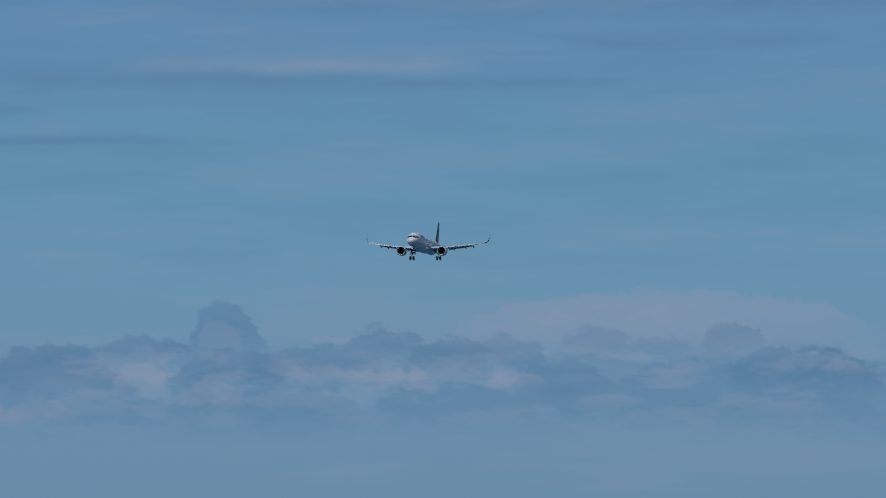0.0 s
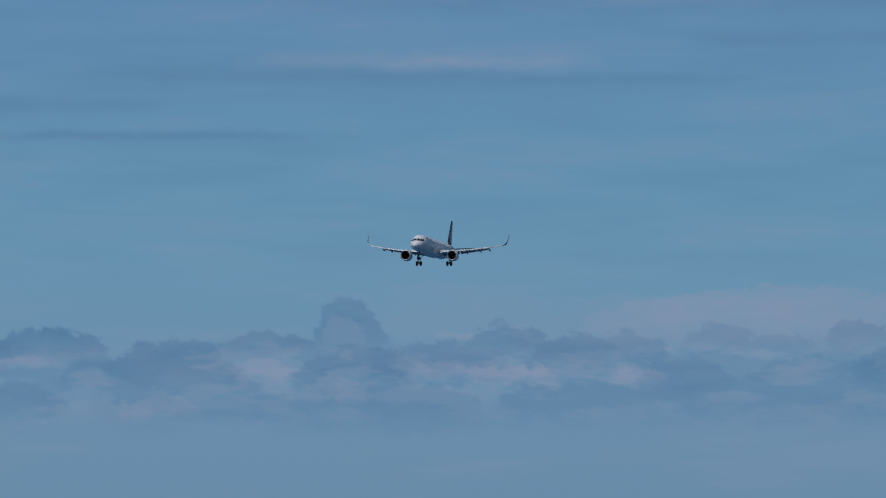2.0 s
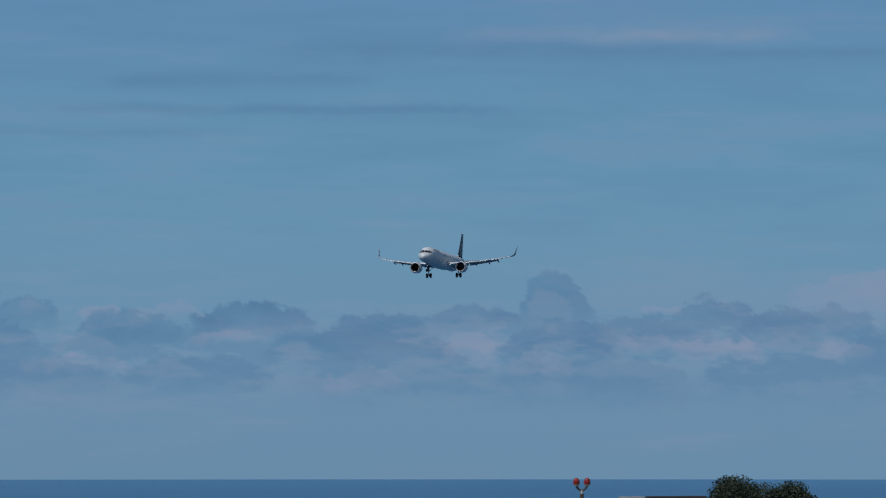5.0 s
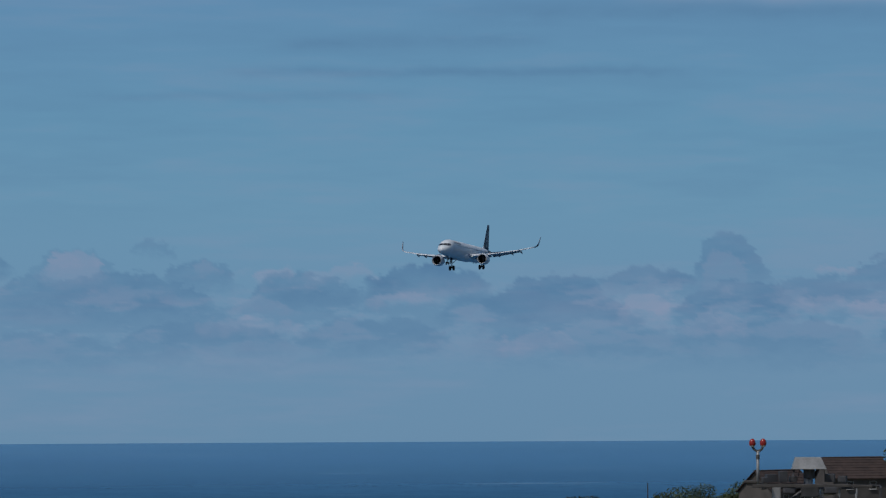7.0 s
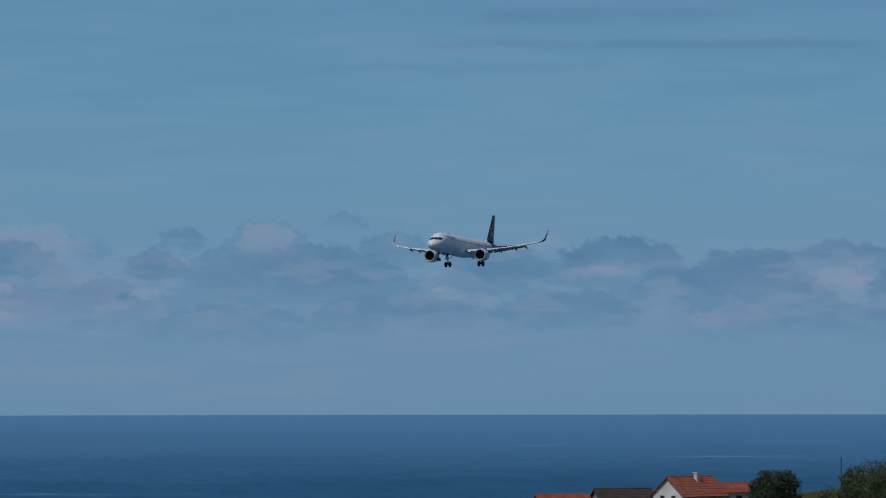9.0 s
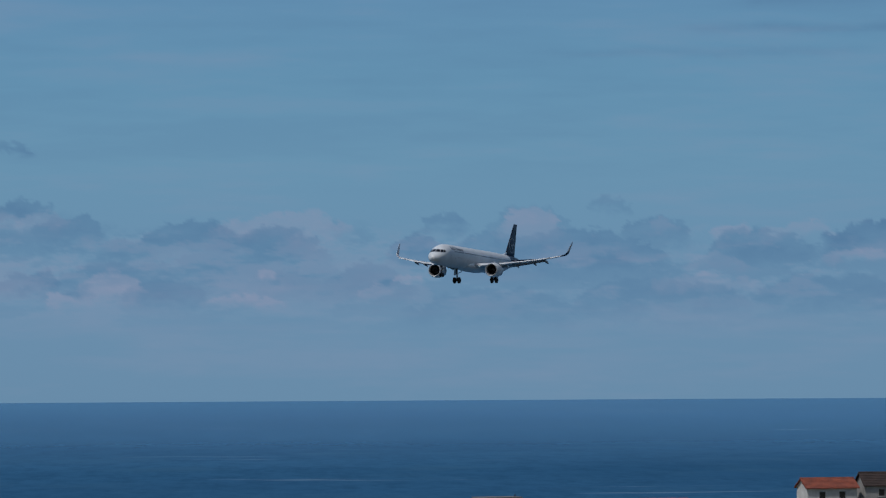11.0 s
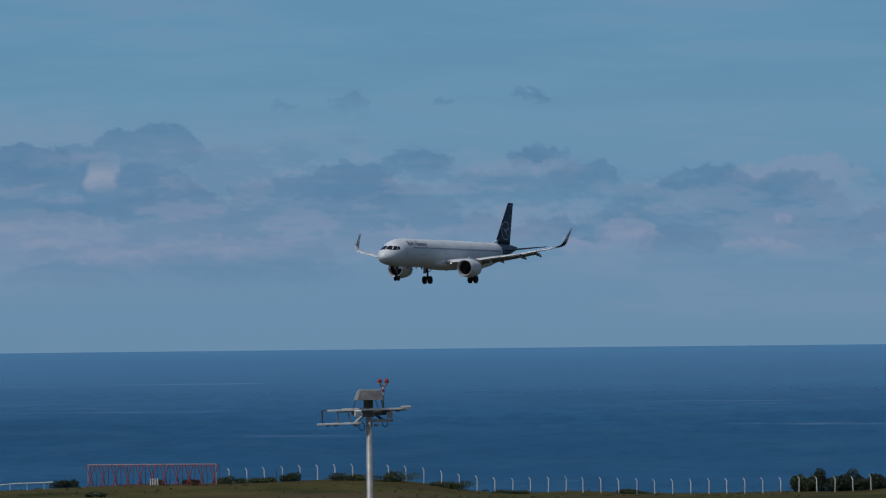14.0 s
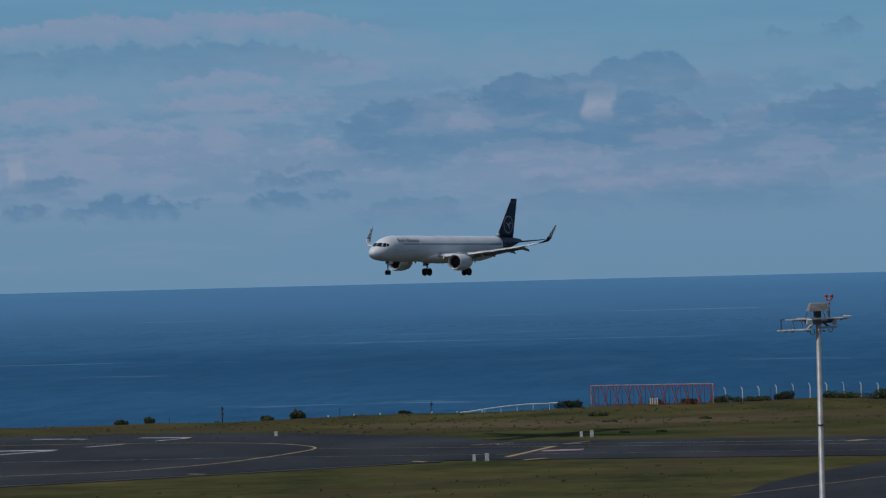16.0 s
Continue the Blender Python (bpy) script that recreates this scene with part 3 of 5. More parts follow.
R = 4880.0
nt, nl = len(turns), len(lifts)
sky_me = bpy.data.meshes.new("backdrop")
px, py, pz = -R * np.sin(turns)[None, :] + 0 * TURN, R * np.cos(turns)[None, :] + 0 * TURN, R * np.tan(np.radians(LIFT))
co = np.stack([px, py, pz], -1).reshape(-1, 3)
ids = np.arange(nt * nl).reshape(nl, nt)
faces = np.stack([ids[:-1, :-1], ids[:-1, 1:], ids[1:, 1:], ids[1:, :-1]], -1).reshape(-1, 4)
sky_me.from_pydata(co.tolist(), [], faces.tolist())
att = sky_me.attributes.new("cloud", "FLOAT_COLOR", "POINT")
att.data.foreach_set("color", np.stack([bank, lit, white, np.ones_like(bank)], -1).reshape(-1).astype(np.float32))
for poly in sky_me.polygons:
    poly.use_smooth = True


def backdrop_material():
    m = bpy.data.materials.new("sky_backdrop")
    m.use_nodes = True
    n, l = m.node_tree.nodes, m.node_tree.links
    n.remove(n["Principled BSDF"])
    emit = n.new("ShaderNodeEmission")
    l.new(emit.outputs[0], n["Material Output"].inputs[0])
    geo, sep = n.new("ShaderNodeNewGeometry"), n.new("ShaderNodeSeparateXYZ")
    l.new(geo.outputs["Position"], sep.inputs[0])
    high = n.new("ShaderNodeMapRange")
    high.inputs["From Min"].default_value, high.inputs["From Max"].default_value = -70, 400
    l.new(sep.outputs["Z"], high.inputs[0])
    ramp = n.new("ShaderNodeValToRGB")
    stops = ((0.0, (104, 139, 168)), (0.22, (106, 142, 172)), (0.45, (104, 146, 175)), (0.62, (99, 144, 175)), (0.85, (96, 139, 174)), (1.0, (95, 136, 174)))
    while len(ramp.color_ramp.elements) < len(stops):
        ramp.color_ramp.elements.new(0.5)
    for e, (p, c) in zip(ramp.color_ramp.elements, stops):
        e.position, e.color = p, srgb(*c)
    l.new(high.outputs[0], ramp.inputs[0])
    at = n.new("ShaderNodeAttribute")
    at.attribute_name = "cloud"
    rgb = n.new("ShaderNodeSeparateColor")
    l.new(at.outputs["Color"], rgb.inputs[0])
    mp = n.new("ShaderNodeMapping")
    mp.inputs["Scale"].default_value = (1, 1, 2.6)
    l.new(geo.outputs["Position"], mp.inputs[0])
    grain = n.new("ShaderNodeTexNoise")
    grain.inputs["Scale"].default_value, grain.inputs["Detail"].default_value, grain.inputs["Roughness"].default_value = 0.03, 6, 0.6
    l.new(mp.outputs[0], grain.inputs[0])
    last = ramp.outputs[0]
    for i, (c, gain) in enumerate((((85, 123, 158), 1.0), ((133, 147, 174), 0.85), ((150, 160, 180), 0.95))):
        amount = n.new("ShaderNodeMath")
        amount.operation = "MULTIPLY"
        l.new(rgb.outputs[i], amount.inputs[0])
        vary = n.new("ShaderNodeMapRange")
        vary.inputs["From Min"].default_value, vary.inputs["From Max"].default_value = 0.3, 0.68
        vary.inputs["To Min"].default_value, vary.inputs["To Max"].default_value = (0.72 if i == 0 else 0.6) * gain, gain
        l.new(grain.outputs[0], vary.inputs[0])
        l.new(vary.outputs[0], amount.inputs[1])
        mix = n.new("ShaderNodeMix")
        mix.data_type = "RGBA"
        l.new(amount.outputs[0], mix.inputs[0])
        l.new(last, mix.inputs[6])
        mix.inputs[7].default_value = srgb(*c)
        last = mix.outputs[2]
    l.new(last, emit.inputs[0])
    return m


sky_me.materials.append(backdrop_material())
tagged(new("backdrop", sky_me), "hazy blue sky with low banks of broken cloud", "sky", kind="structure")


# ---- sea ----
def sea_material():
    """Blue water: scattered light from below, and sky gloss that grows towards the horizon."""
    m = bpy.data.materials.new("sea_water")
    m.use_nodes = True
    n, l = m.node_tree.nodes, m.node_tree.links
    n.remove(n["Principled BSDF"])
    co = n.new("ShaderNodeTexCoord")

    def wave(scale, across, along, detail, rough, turn=0.0):
        mp, t = n.new("ShaderNodeMapping"), n.new("ShaderNodeTexNoise")
        mp.inputs["Scale"].default_value = (across, along, 1)
        mp.inputs["Rotation"].default_value = (0, 0, turn)
        t.inputs["Scale"].default_value, t.inputs["Detail"].default_value, t.inputs["Roughness"].default_value = scale, detail, rough
        l.new(co.outputs["Object"], mp.inputs[0])
        l.new(mp.outputs[0], t.inputs[0])
        return t.outputs[0]

    def span(value, lo, hi, to_lo, to_hi):
        r = n.new("ShaderNodeMapRange")
        for key, v in zip(("From Min", "From Max", "To Min", "To Max"), (lo, hi, to_lo, to_hi)):
            r.inputs[key].default_value = v
        l.new(value, r.inputs[0])
        return r.outputs[0]

    def blend(factor, a, color):
        x = n.new("ShaderNodeMix")
        x.data_type = "RGBA"
        l.new(factor, x.inputs[0])
        if isinstance(a, tuple):
            x.inputs[6].default_value = a
        else:
            l.new(a, x.inputs[6])
        x.inputs[7].default_value = color
        return x.outputs[2]

    color = blend(span(wave(0.0016, 1, 0.9, 4, 0.55), 0.36, 0.64, 0, 1), (0.0215, 0.082, 0.168, 1), (0.031, 0.110, 0.214, 1))
    # chop and cat's paws, patches deeper than they are wide
    color = blend(span(wave(0.085, 1, 0.22, 5, 0.74), 0.42, 0.66, 0, 0.66), color, (0.0165, 0.066, 0.138, 1))
    color = blend(span(wave(0.018, 0.8, 0.40, 5, 0.68), 0.52, 0.70, 0, 0.60), color, (0.034, 0.105, 0.190, 1))
    # scattered pale wind streaks
    color = blend(span(wave(0.010, 0.55, 1.6, 5, 0.62, 0.04), 0.625, 0.70, 0, 0.60), color, (0.13, 0.22, 0.32, 1))
    water, gloss, both, edge = (n.new("ShaderNode" + k) for k in ("BsdfDiffuse", "BsdfGlossy", "MixShader", "LayerWeight"))
    l.new(color, water.inputs["Color"])
    gloss.inputs["Roughness"].default_value = 0.12
    gloss.inputs["Color"].default_value = (0.61, 0.82, 1.0, 1)
    l.new(span(edge.outputs["Facing"], 0.974, 0.9875, 0.02, 0.70), both.inputs[0])
    l.new(water.outputs[0], both.inputs[1])
    l.new(gloss.outputs[0], both.inputs[2])
    l.new(both.outputs[0], n["Material Output"].inputs[0])
    chop, bump = wave(0.12, 1, 1, 6, 0.55), n.new("ShaderNodeBump")
    bump.inputs["Strength"].default_value, bump.inputs["Distance"].default_value = 0.4, 0.8
    l.new(chop, bump.inputs["Height"])
    l.new(bump.outputs[0], water.inputs["Normal"])
    return m


bm = bmesh.new()
bm.faces.new([bm.verts.new((4878 * math.cos(a), 4878 * math.sin(a), SEA)) for a in [2 * math.pi * i / 512 for i in range(512)]])
tagged(part("water", bm, sea_material()), "deep blue open sea with pale wind streaks", "sea", kind="structure")


# ---- land ----
def coast(x):
    """How far out the land's brow lies."""
    return float(np.interp(x, [-900, -260, -216, -180, -141, -93, -40, 30, 90, 160, 300, 900], [820, 895, 912, 922, 941, 957, 955, 952, 990, 1000, 960, 800]))


def land(x, y):
    """The land's height."""
    up = float(np.interp(x, [74, 100, 140, 170, 260], [0, 3.5, 7.5, 10.5, 13])) * float(np.interp(y, [500, 760], [0.3, 1]))
    edge = coast(x) - y
    if edge < 0:
        return max(GROUND + up + edge * 1.3, SEA - 4)
    rough = float(np.interp(edge, [0, 3, 35, 62], [1, 1, 0.6, 0]))
    knoll = 1.1 * math.exp(-((x + 68) / 17) ** 2 - ((y - 955) / 32) ** 2)
    knoll += (0.45 * math.exp(-((x + 100) / 24) ** 2) + 0.10 * math.exp(-((x + 70) / 14) ** 2)) * float(np.interp(edge, [25, 60], [1, 0]))
    knoll -= 1.6 * float(np.interp(x, [-58, -42, 18, 34], [0, 1, 1, 0])) * float(np.interp(edge, [20, 60], [1, 0]))
    z = noise.noise((x * 0.045, y * 0.02, 1.5)) * 0.8 + noise.noise((x * 0.15, y * 0.06, 7.5)) * 0.35
    return GROUND + up + rough * z * 0.55 + knoll


def grass_material():
    m = material("dry_grass", (0.066, 0.058, 0.021), 0.95, spread=0.3, size=0.07, fine=0.5, second=(0.022, 0.029, 0.010), bump=0.25, specular=0.02)
    n, l = m.node_tree.nodes, m.node_tree.links
    bsdf = n["Principled BSDF"]
    co, mp = n.new("ShaderNodeTexCoord"), n.new("ShaderNodeMapping")
    mp.inputs["Scale"].default_value = (0.30, 0.45, 1)
    l.new(co.outputs["Object"], mp.inputs[0])
    worn = n.new("ShaderNodeTexNoise")
    worn.inputs["Scale"].default_value, worn.inputs["Detail"].default_value = 0.10, 6
    l.new(mp.outputs[0], worn.inputs[0])
    pick = n.new("ShaderNodeMapRange")
    pick.inputs["From Min"].default_value, pick.inputs["From Max"].default_value = 0.48, 0.60
    pick.inputs["To Max"].default_value = 0.7
    l.new(worn.outputs[0], pick.inputs[0])
    mix = n.new("ShaderNodeMix")
    mix.data_type = "RGBA"
    old = bsdf.inputs["Base Color"].links[0].from_socket
    l.new(pick.outputs[0], mix.inputs[0])
    l.new(old, mix.inputs[6])
    mix.inputs[7].default_value = (0.056, 0.044, 0.024, 1)
    color = mix.outputs[2]
    # bare sandy soil and a greener strip beyond the runway, both ragged
    for cx, cy, rx, ry, tint, most in ((-108, 882, 42, 19, (0.105, 0.078, 0.050, 1), 0.7), (-100, 836, 26, 12, (0.022, 0.036, 0.010, 1), 0.8), (-42, 905, 60, 12, (0.074, 0.053, 0.033, 1), 0.7)):
        at, far, ragged, inside, over = (n.new("ShaderNode" + k) for k in ("Mapping", "VectorMath", "Math", "MapRange", "Mix"))
        at.inputs["Location"].default_value = (-cx / rx, -cy / ry, 0)
        at.inputs["Scale"].default_value = (1 / rx, 1 / ry, 0)
        l.new(co.outputs["Object"], at.inputs[0])
        far.operation, ragged.operation, over.data_type = "LENGTH", "MULTIPLY_ADD", "RGBA"
        l.new(at.outputs[0], far.inputs[0])
        l.new(worn.outputs[0], ragged.inputs[0])
        ragged.inputs[1].default_value = 2.2
        l.new(far.outputs["Value"], ragged.inputs[2])
        inside.inputs["From Min"].default_value, inside.inputs["From Max"].default_value = 2.1, 1.6
        inside.inputs["To Max"].default_value = most
        l.new(ragged.outputs[0], inside.inputs[0])
        l.new(inside.outputs[0], over.inputs[0])
        l.new(color, over.inputs[6])
        over.inputs[7].default_value = tint
        color = over.outputs[2]
    l.new(color, bsdf.inputs["Base Color"])
    return m


xs = sorted(set(list(range(-900, -280, 40)) + list(range(-280, 300, 5)) + list(range(300, 901, 40))))
us = [0, 0.25, 0.45, 0.6, 0.66, 0.70] + [0.72 + 0.0035 * i for i in range(80)] + [1.004, 1.012, 1.03, 1.05]
GRASS = grass_material()
bm = bmesh.new()
grid = []
for x in xs:
    c = coast(x)
    grid.append([bm.verts.new((x, -500 + (c + 500) * u, land(x, -500 + (c + 500) * u))) for u in us])
for a, b in zip(grid, grid[1:]):
    for i in range(len(us) - 1):
        bm.faces.new((a[i], b[i], b[i + 1], a[i + 1]))
tagged(part("ground", bm, GRASS, smooth=True), "rough dry airfield grass running to the coast", "ground", kind="structure")

# asphalt: the runway's end with its turning loop, the taxiway, a second taxiway
ASPHALT = material("worn_asphalt", (0.033, 0.036, 0.041), 0.9, spread=0.25, size=0.06, fine=1.2, second=(0.015, 0.016, 0.019), specular=0.06, stretch=(1, 0.4, 1))
EDGE_ASPHALT = material("pale_shoulder_asphalt", (0.055, 0.055, 0.06), 0.9, spread=0.2, size=0.08, fine=1.0, specular=0.06)
LINE_WHITE = material("white_runway_paint", (0.50, 0.50, 0.50), 0.7, spread=0.15, size=0.8, fine=5)
LINE_YELLOW = material("faded_yellow_paint", (0.34, 0.24, 0.10), 0.75, spread=0.2, size=0.8, fine=5)
LINE_RED = material("faded_red_paint", (0.30, 0.06, 0.05), 0.75, spread=0.2, size=0.8, fine=5)


def slab(name, outline, mat, z, thick=0.3):
    bm = bmesh.new()
    f = bm.faces.new([bm.verts.new((x, y, z)) for x, y in outline])
    low = bmesh.ops.extrude_face_region(bm, geom=[f])
    bmesh.ops.translate(bm, vec=(0, 0, -thick), verts=[v for v in low["geom"] if isinstance(v, bmesh.types.BMVert)])
    return part(name, bm, mat)


def stripe(points, wide, mat, name, parent, label, z=GROUND + 0.155):
    """A painted line along points, its corners rounded off."""
    for k in range(3 if len(points) > 5 else 0):
        cut = [(Vector(a) * (1 - u) + Vector(b) * u) for a, b in zip(points, points[1:]) for u in (0.25, 0.75)]
        points = [Vector(points[0])] + cut + [Vector(points[-1])]
    bm, rows = bmesh.new(), []
    for i, p in enumerate(points):
        a, b = Vector(points[max(i - 1, 0)]), Vector(points[min(i + 1, len(points) - 1)])
        way = (b - a).normalized()
        side = Vector((-way.y, way.x)) * wide / 2
        rows.append([bm.verts.new((*(Vector(p) + s), z)) for s in (side, -side)])
    for a, b in zip(rows, rows[1:]):
        bm.faces.new((a[0], b[0], b[1], a[1]))
    return part(name, bm, mat, parent, label)


runway = tagged(slab("road", [(-330, 540), (-168, 700), (-144, 721), (-113, 751), (-112, 812), (-126, 836), (-145, 852), (-162, 864), (-184, 869), (-208, 866), (-420, 840)], ASPHALT, GROUND + 0.14, 0.9), "dark asphalt runway end with painted turning loop", "runway", kind="structure")
taxiway = tagged(slab("road", [(-113.02, 751), (-79, 747), (-50, 743), (140, 720), (140, 790), (-51, 806), (-85, 809), (-112.02, 812)], ASPHALT, GROUND + 0.136, 0.9), "dark asphalt taxiway across the grass", "taxiway", kind="structure")
second = tagged(slab("road", [(-64, 560), (-60, 628), (-58, 671), (-53, 700), (-46, 724), (-41, 736), (20, 727), (60, 560)], ASPHALT, GROUND + 0.128, 0.9), "dark asphalt side taxiway", "taxiway", kind="structure")
tagged(slab("pavement", [(-332, 533), (-168, 695), (-144, 716.5), (-113, 746.8), (-113, 750.9), (-144, 720.9), (-168, 699.9), (-331, 538)], EDGE_ASPHALT, GROUND + 0.10, 0.8), "paler asphalt shoulder beside the runway", "shoulder", kind="structure")
loop = [(-260, 690), (-200, 712), (-174, 725.8), (-158.7, 731.6), (-151, 745), (-146.5, 755.5), (-143.5, 770), (-141.2, 783.8), (-139.7, 798), (-143.4, 809.4), (-151.3, 820.5), (-165.3, 828.3), (-190, 832), (-240, 826)]
stripe(loop, 0.55, LINE_YELLOW, "painted_line", runway, "faded yellow turning line")
stripe([(-139.7, 798), (-128, 795), (-100, 789), (-50, 780), (120, 757)], 0.35, LINE_YELLOW, "painted_line", taxiway, "faded yellow centre line", GROUND + 0.16)
stripe([(-150, 771), (-120, 768), (-80, 763), (0, 752)], 0.25, LINE_YELLOW, "painted_line", taxiway, "faded line", GROUND + 0.156)
stripe([(-184, 770), (-150, 771)], 0.25, LINE_WHITE, "painted_line", runway, "thin worn line")
stripe([(-112, 800), (-70, 794), (0, 783)], 0.25, LINE_WHITE, "painted_line", taxiway, "thin worn line", GROUND + 0.156)
for pts, w in (([(-198, 854), (-188, 850.5)], 1.5), ([(-179, 851), (-170, 849)], 1.6), ([(-181.5, 819), (-177, 827)], 0.8), ([(-194, 810), (-184.3, 810)], 2.4), ([(-191, 796), (-184.5, 808)], 1.0), ([(-173.5, 838), (-170, 847)], 0.9)):
    stripe(pts, w, LINE_WHITE, "painted_line", runway, "white runway marking")
for pts, w in (([(-104.5, 757), (-101.6, 791)], 1.0), ([(-100.6, 746.5), (-98, 751.5)], 1.2), ([(-115.8, 800), (-110, 806)], 0.7), ([(-101, 797), (-98, 806)], 0.6), ([(-56, 790), (-54, 794)], 2.0)):
    stripe(pts, w, LINE_YELLOW, "painted_line", taxiway, "faded yellow marking")
stripe([(-101.5, 775.5), (-95.5, 777)], 3.0, LINE_RED, "painted_line", taxiway, "red holding sign on the asphalt", GROUND + 0.154)
for dy in (-1.6, 1.6):
    stripe([(-101.6, 775.5 + dy), (-95.6, 777 + dy)], 0.9, LINE_WHITE, "painted_line", taxiway, "white edge of the holding sign", GROUND + 0.165)
stripe([(-117.3, 749), (-115, 746.5)], 1.2, LINE_YELLOW, "painted_line", runway, "yellow edge marking")
stripe([(-145.8, 722.5), (-143, 720.5)], 1.0, LINE_YELLOW, "painted_line", runway, "yellow edge marking")
stripe([(-60, 640), (-40, 690), (10, 700)], 0.3, LINE_YELLOW, "painted_line", second, "faded yellow line")
stripe([(-47, 733), (-20, 731)], 0.4, LINE_WHITE, "painted_line", second, "pale edge line")


# ---- floodlight masts ----
GALVANISED = material("galvanised_steel", (0.30, 0.30, 0.30), 0.5, 0.3, spread=0.15, size=2.5, fine=20)
PALE_STEEL = material("weathered_pale_steel", (0.60, 0.59, 0.57), 0.55, 0.1, spread=0.18, size=3, fine=25)
DARK_STEEL = material("dark_steel", (0.06, 0.06, 0.065), 0.6, 0.3, spread=0.2, size=4)
LAMP_RED = material("red_lamp_glass", (0.26, 0.016, 0.012), 0.3, spread=0.1)
RED_PAINT = material("red_lattice_paint", (0.30, 0.045, 0.04), 0.6, spread=0.2, size=3)
RAIL_PINK = material("faded_pink_rail_paint", (0.46, 0.37, 0.37), 0.6, spread=0.25, size=1.5)
LATTICE_DULL = material("dull_mauve_lattice_paint", (0.13, 0.06, 0.075), 0.7, spread=0.25, size=2)
WHITE_METAL = material("white_painted_metal", (0.66, 0.66, 0.64), 0.5, spread=0.1, size=2)
GLASS_LAMP = material("floodlight_glass", (0.75, 0.76, 0.78), 0.2, spread=0.05)


def joined_tubes(runs, r, seg=8):
    bm = bmesh.new()
    for a, b in runs:
        tube(bm, a, b, r, seg=seg)
    return bm


def build_mast(m, base, label, lamp_at=0.43, beams=None, yoke=None, hood_size=1.0, clutter=(), hood_up=0.0):
    """A mast whose head has its upper beam at the origin; base is the ground below it."""
    mast = thing("floodlight_mast", m, label, "light mast", "airfield floodlight masts")
    beams, yoke = beams or PALE_STEEL, yoke or RED_PAINT
    bm = tube(bmesh.new(), (0, 0, base), (0, 0, 0.22), 0.21, 0.088, 18)
    pole = part("pole", bm, GALVANISED, mast, "tapered galvanised steel pole", True)
    for z in (-4.0, -12.0, -20.0):
        part("pole_band", tube(bmesh.new(), (0, 0, z), (0, 0, z - 0.06), 0.105 - z * 0.0036, seg=18), DARK_STEEL, pole)
    part("base_plate", tube(bmesh.new(), (0, 0, base - 0.05), (0, 0, base + 0.12), 0.42, seg=18), GALVANISED, pole)
    part("upper_beam", box(bmesh.new(), (2.45, 0.10, 0.055), (-0.02, -0.12, 0.0), (0, -1.2, 0), 0.012), beams, mast, "pale steel crossbeam")
    part("conduit", box(bmesh.new(), (2.0, 0.05, 0.03), (0.1, -0.06, -0.045), (0, -1.2, 0), 0.006), DARK_STEEL, mast, "dark cable conduit")
    for x, w in ((-0.72, 0.16), (-0.18, 0.10), (0.30, 0.14), (0.52, 0.20), (0.86, 0.10)):
        part("clamp", box(bmesh.new(), (w, 0.12, 0.06), (x, -0.10, -0.05), (0, 0, 0), 0.008), DARK_STEEL, mast)
    for x in (-1.22, -0.98, -0.40, 0.20):
        part("walkway_clip", box(bmesh.new(), (0.12, 0.30, 0.05), (x, -0.02, -0.47), (0, 0, 0), 0.008), DARK_STEEL, mast)
    part("beam_end", box(bmesh.new(), (0.30, 0.16, 0.05), (1.10, -0.12, 0.075), (0, -1.2, 0), 0.01), beams, mast)
    part("rear_beam", box(bmesh.new(), (1.9, 0.08, 0.06), (0.15, 0.34, 0.0), (0, 0, 0), 0.01), beams, mast)
    part("walkway", box(bmesh.new(), (1.35, 0.42, 0.05), (-0.88, 0.05, -0.42), (0, -1.5, 0), 0.015), beams, mast, "pale steel service walkway")
    part("walkway", box(bmesh.new(), (0.72, 0.36, 0.075), (0.36, 0.10, -0.34), (0, -1.0, 0), 0.015), GALVANISED, mast)
    part("guard_rail", joined_tubes([((-1.40, -0.12, -0.02), (-1.40, -0.12, -0.40)), ((-1.40, -0.12, -0.02), (-1.2, -0.12, 0.0)), ((-1.40, 0.25, -0.06), (-1.40, 0.25, -0.42)), ((-1.40, -0.12, -0.02), (-1.40, 0.25, -0.06)), ((-1.36, -0.14, -0.42), (-1.12, -0.14, -0.44))], 0.017), DARK_STEEL, mast, "dark tubular guard rail")
    for x in (-0.95, -0.62):
        part("hanger", tube(bmesh.new(), (x, -0.12, -0.02), (x + 0.04, -0.05, -0.40), 0.022), GALVANISED, mast)
    part("brace", tube(bmesh.new(), (-0.42, -0.1, -0.40), (-0.05, -0.06, -0.06), 0.045), GALVANISED, mast)
    part("brace", tube(bmesh.new(), (0.44, 0.1, -0.34), (0.06, 0.05, -0.06), 0.035), DARK_STEEL, mast)
    part("winch_box", box(bmesh.new(), (0.34, 0.30, 0.20), (-0.02, 0, -0.12), (0, 0, 0), 0.02), DARK_STEEL, mast, "dark winch head")
    part("junction_box", box(bmesh.new(), (0.16, 0.14, 0.22), (0.62, -0.05, -0.14), (0, 0, 0), 0.015), GALVANISED, mast)
    part("lamp_head", box(bmesh.new(), (0.20, 0.10, 0.18), (-0.33, -0.24, -0.11), (12, 0, 18), 0.02), GLASS_LAMP, mast, "bright floodlight glass")
    for x, y in ((0.24, -0.26), (0.40, 0.28), (-0.4, 0.34)):
        lamp = part("lamp_head", box(bmesh.new(), (0.24, 0.20, 0.13), (x, y, -0.10), (10, 0, 6), 0.03), DARK_STEEL, mast, "dark floodlight housing")
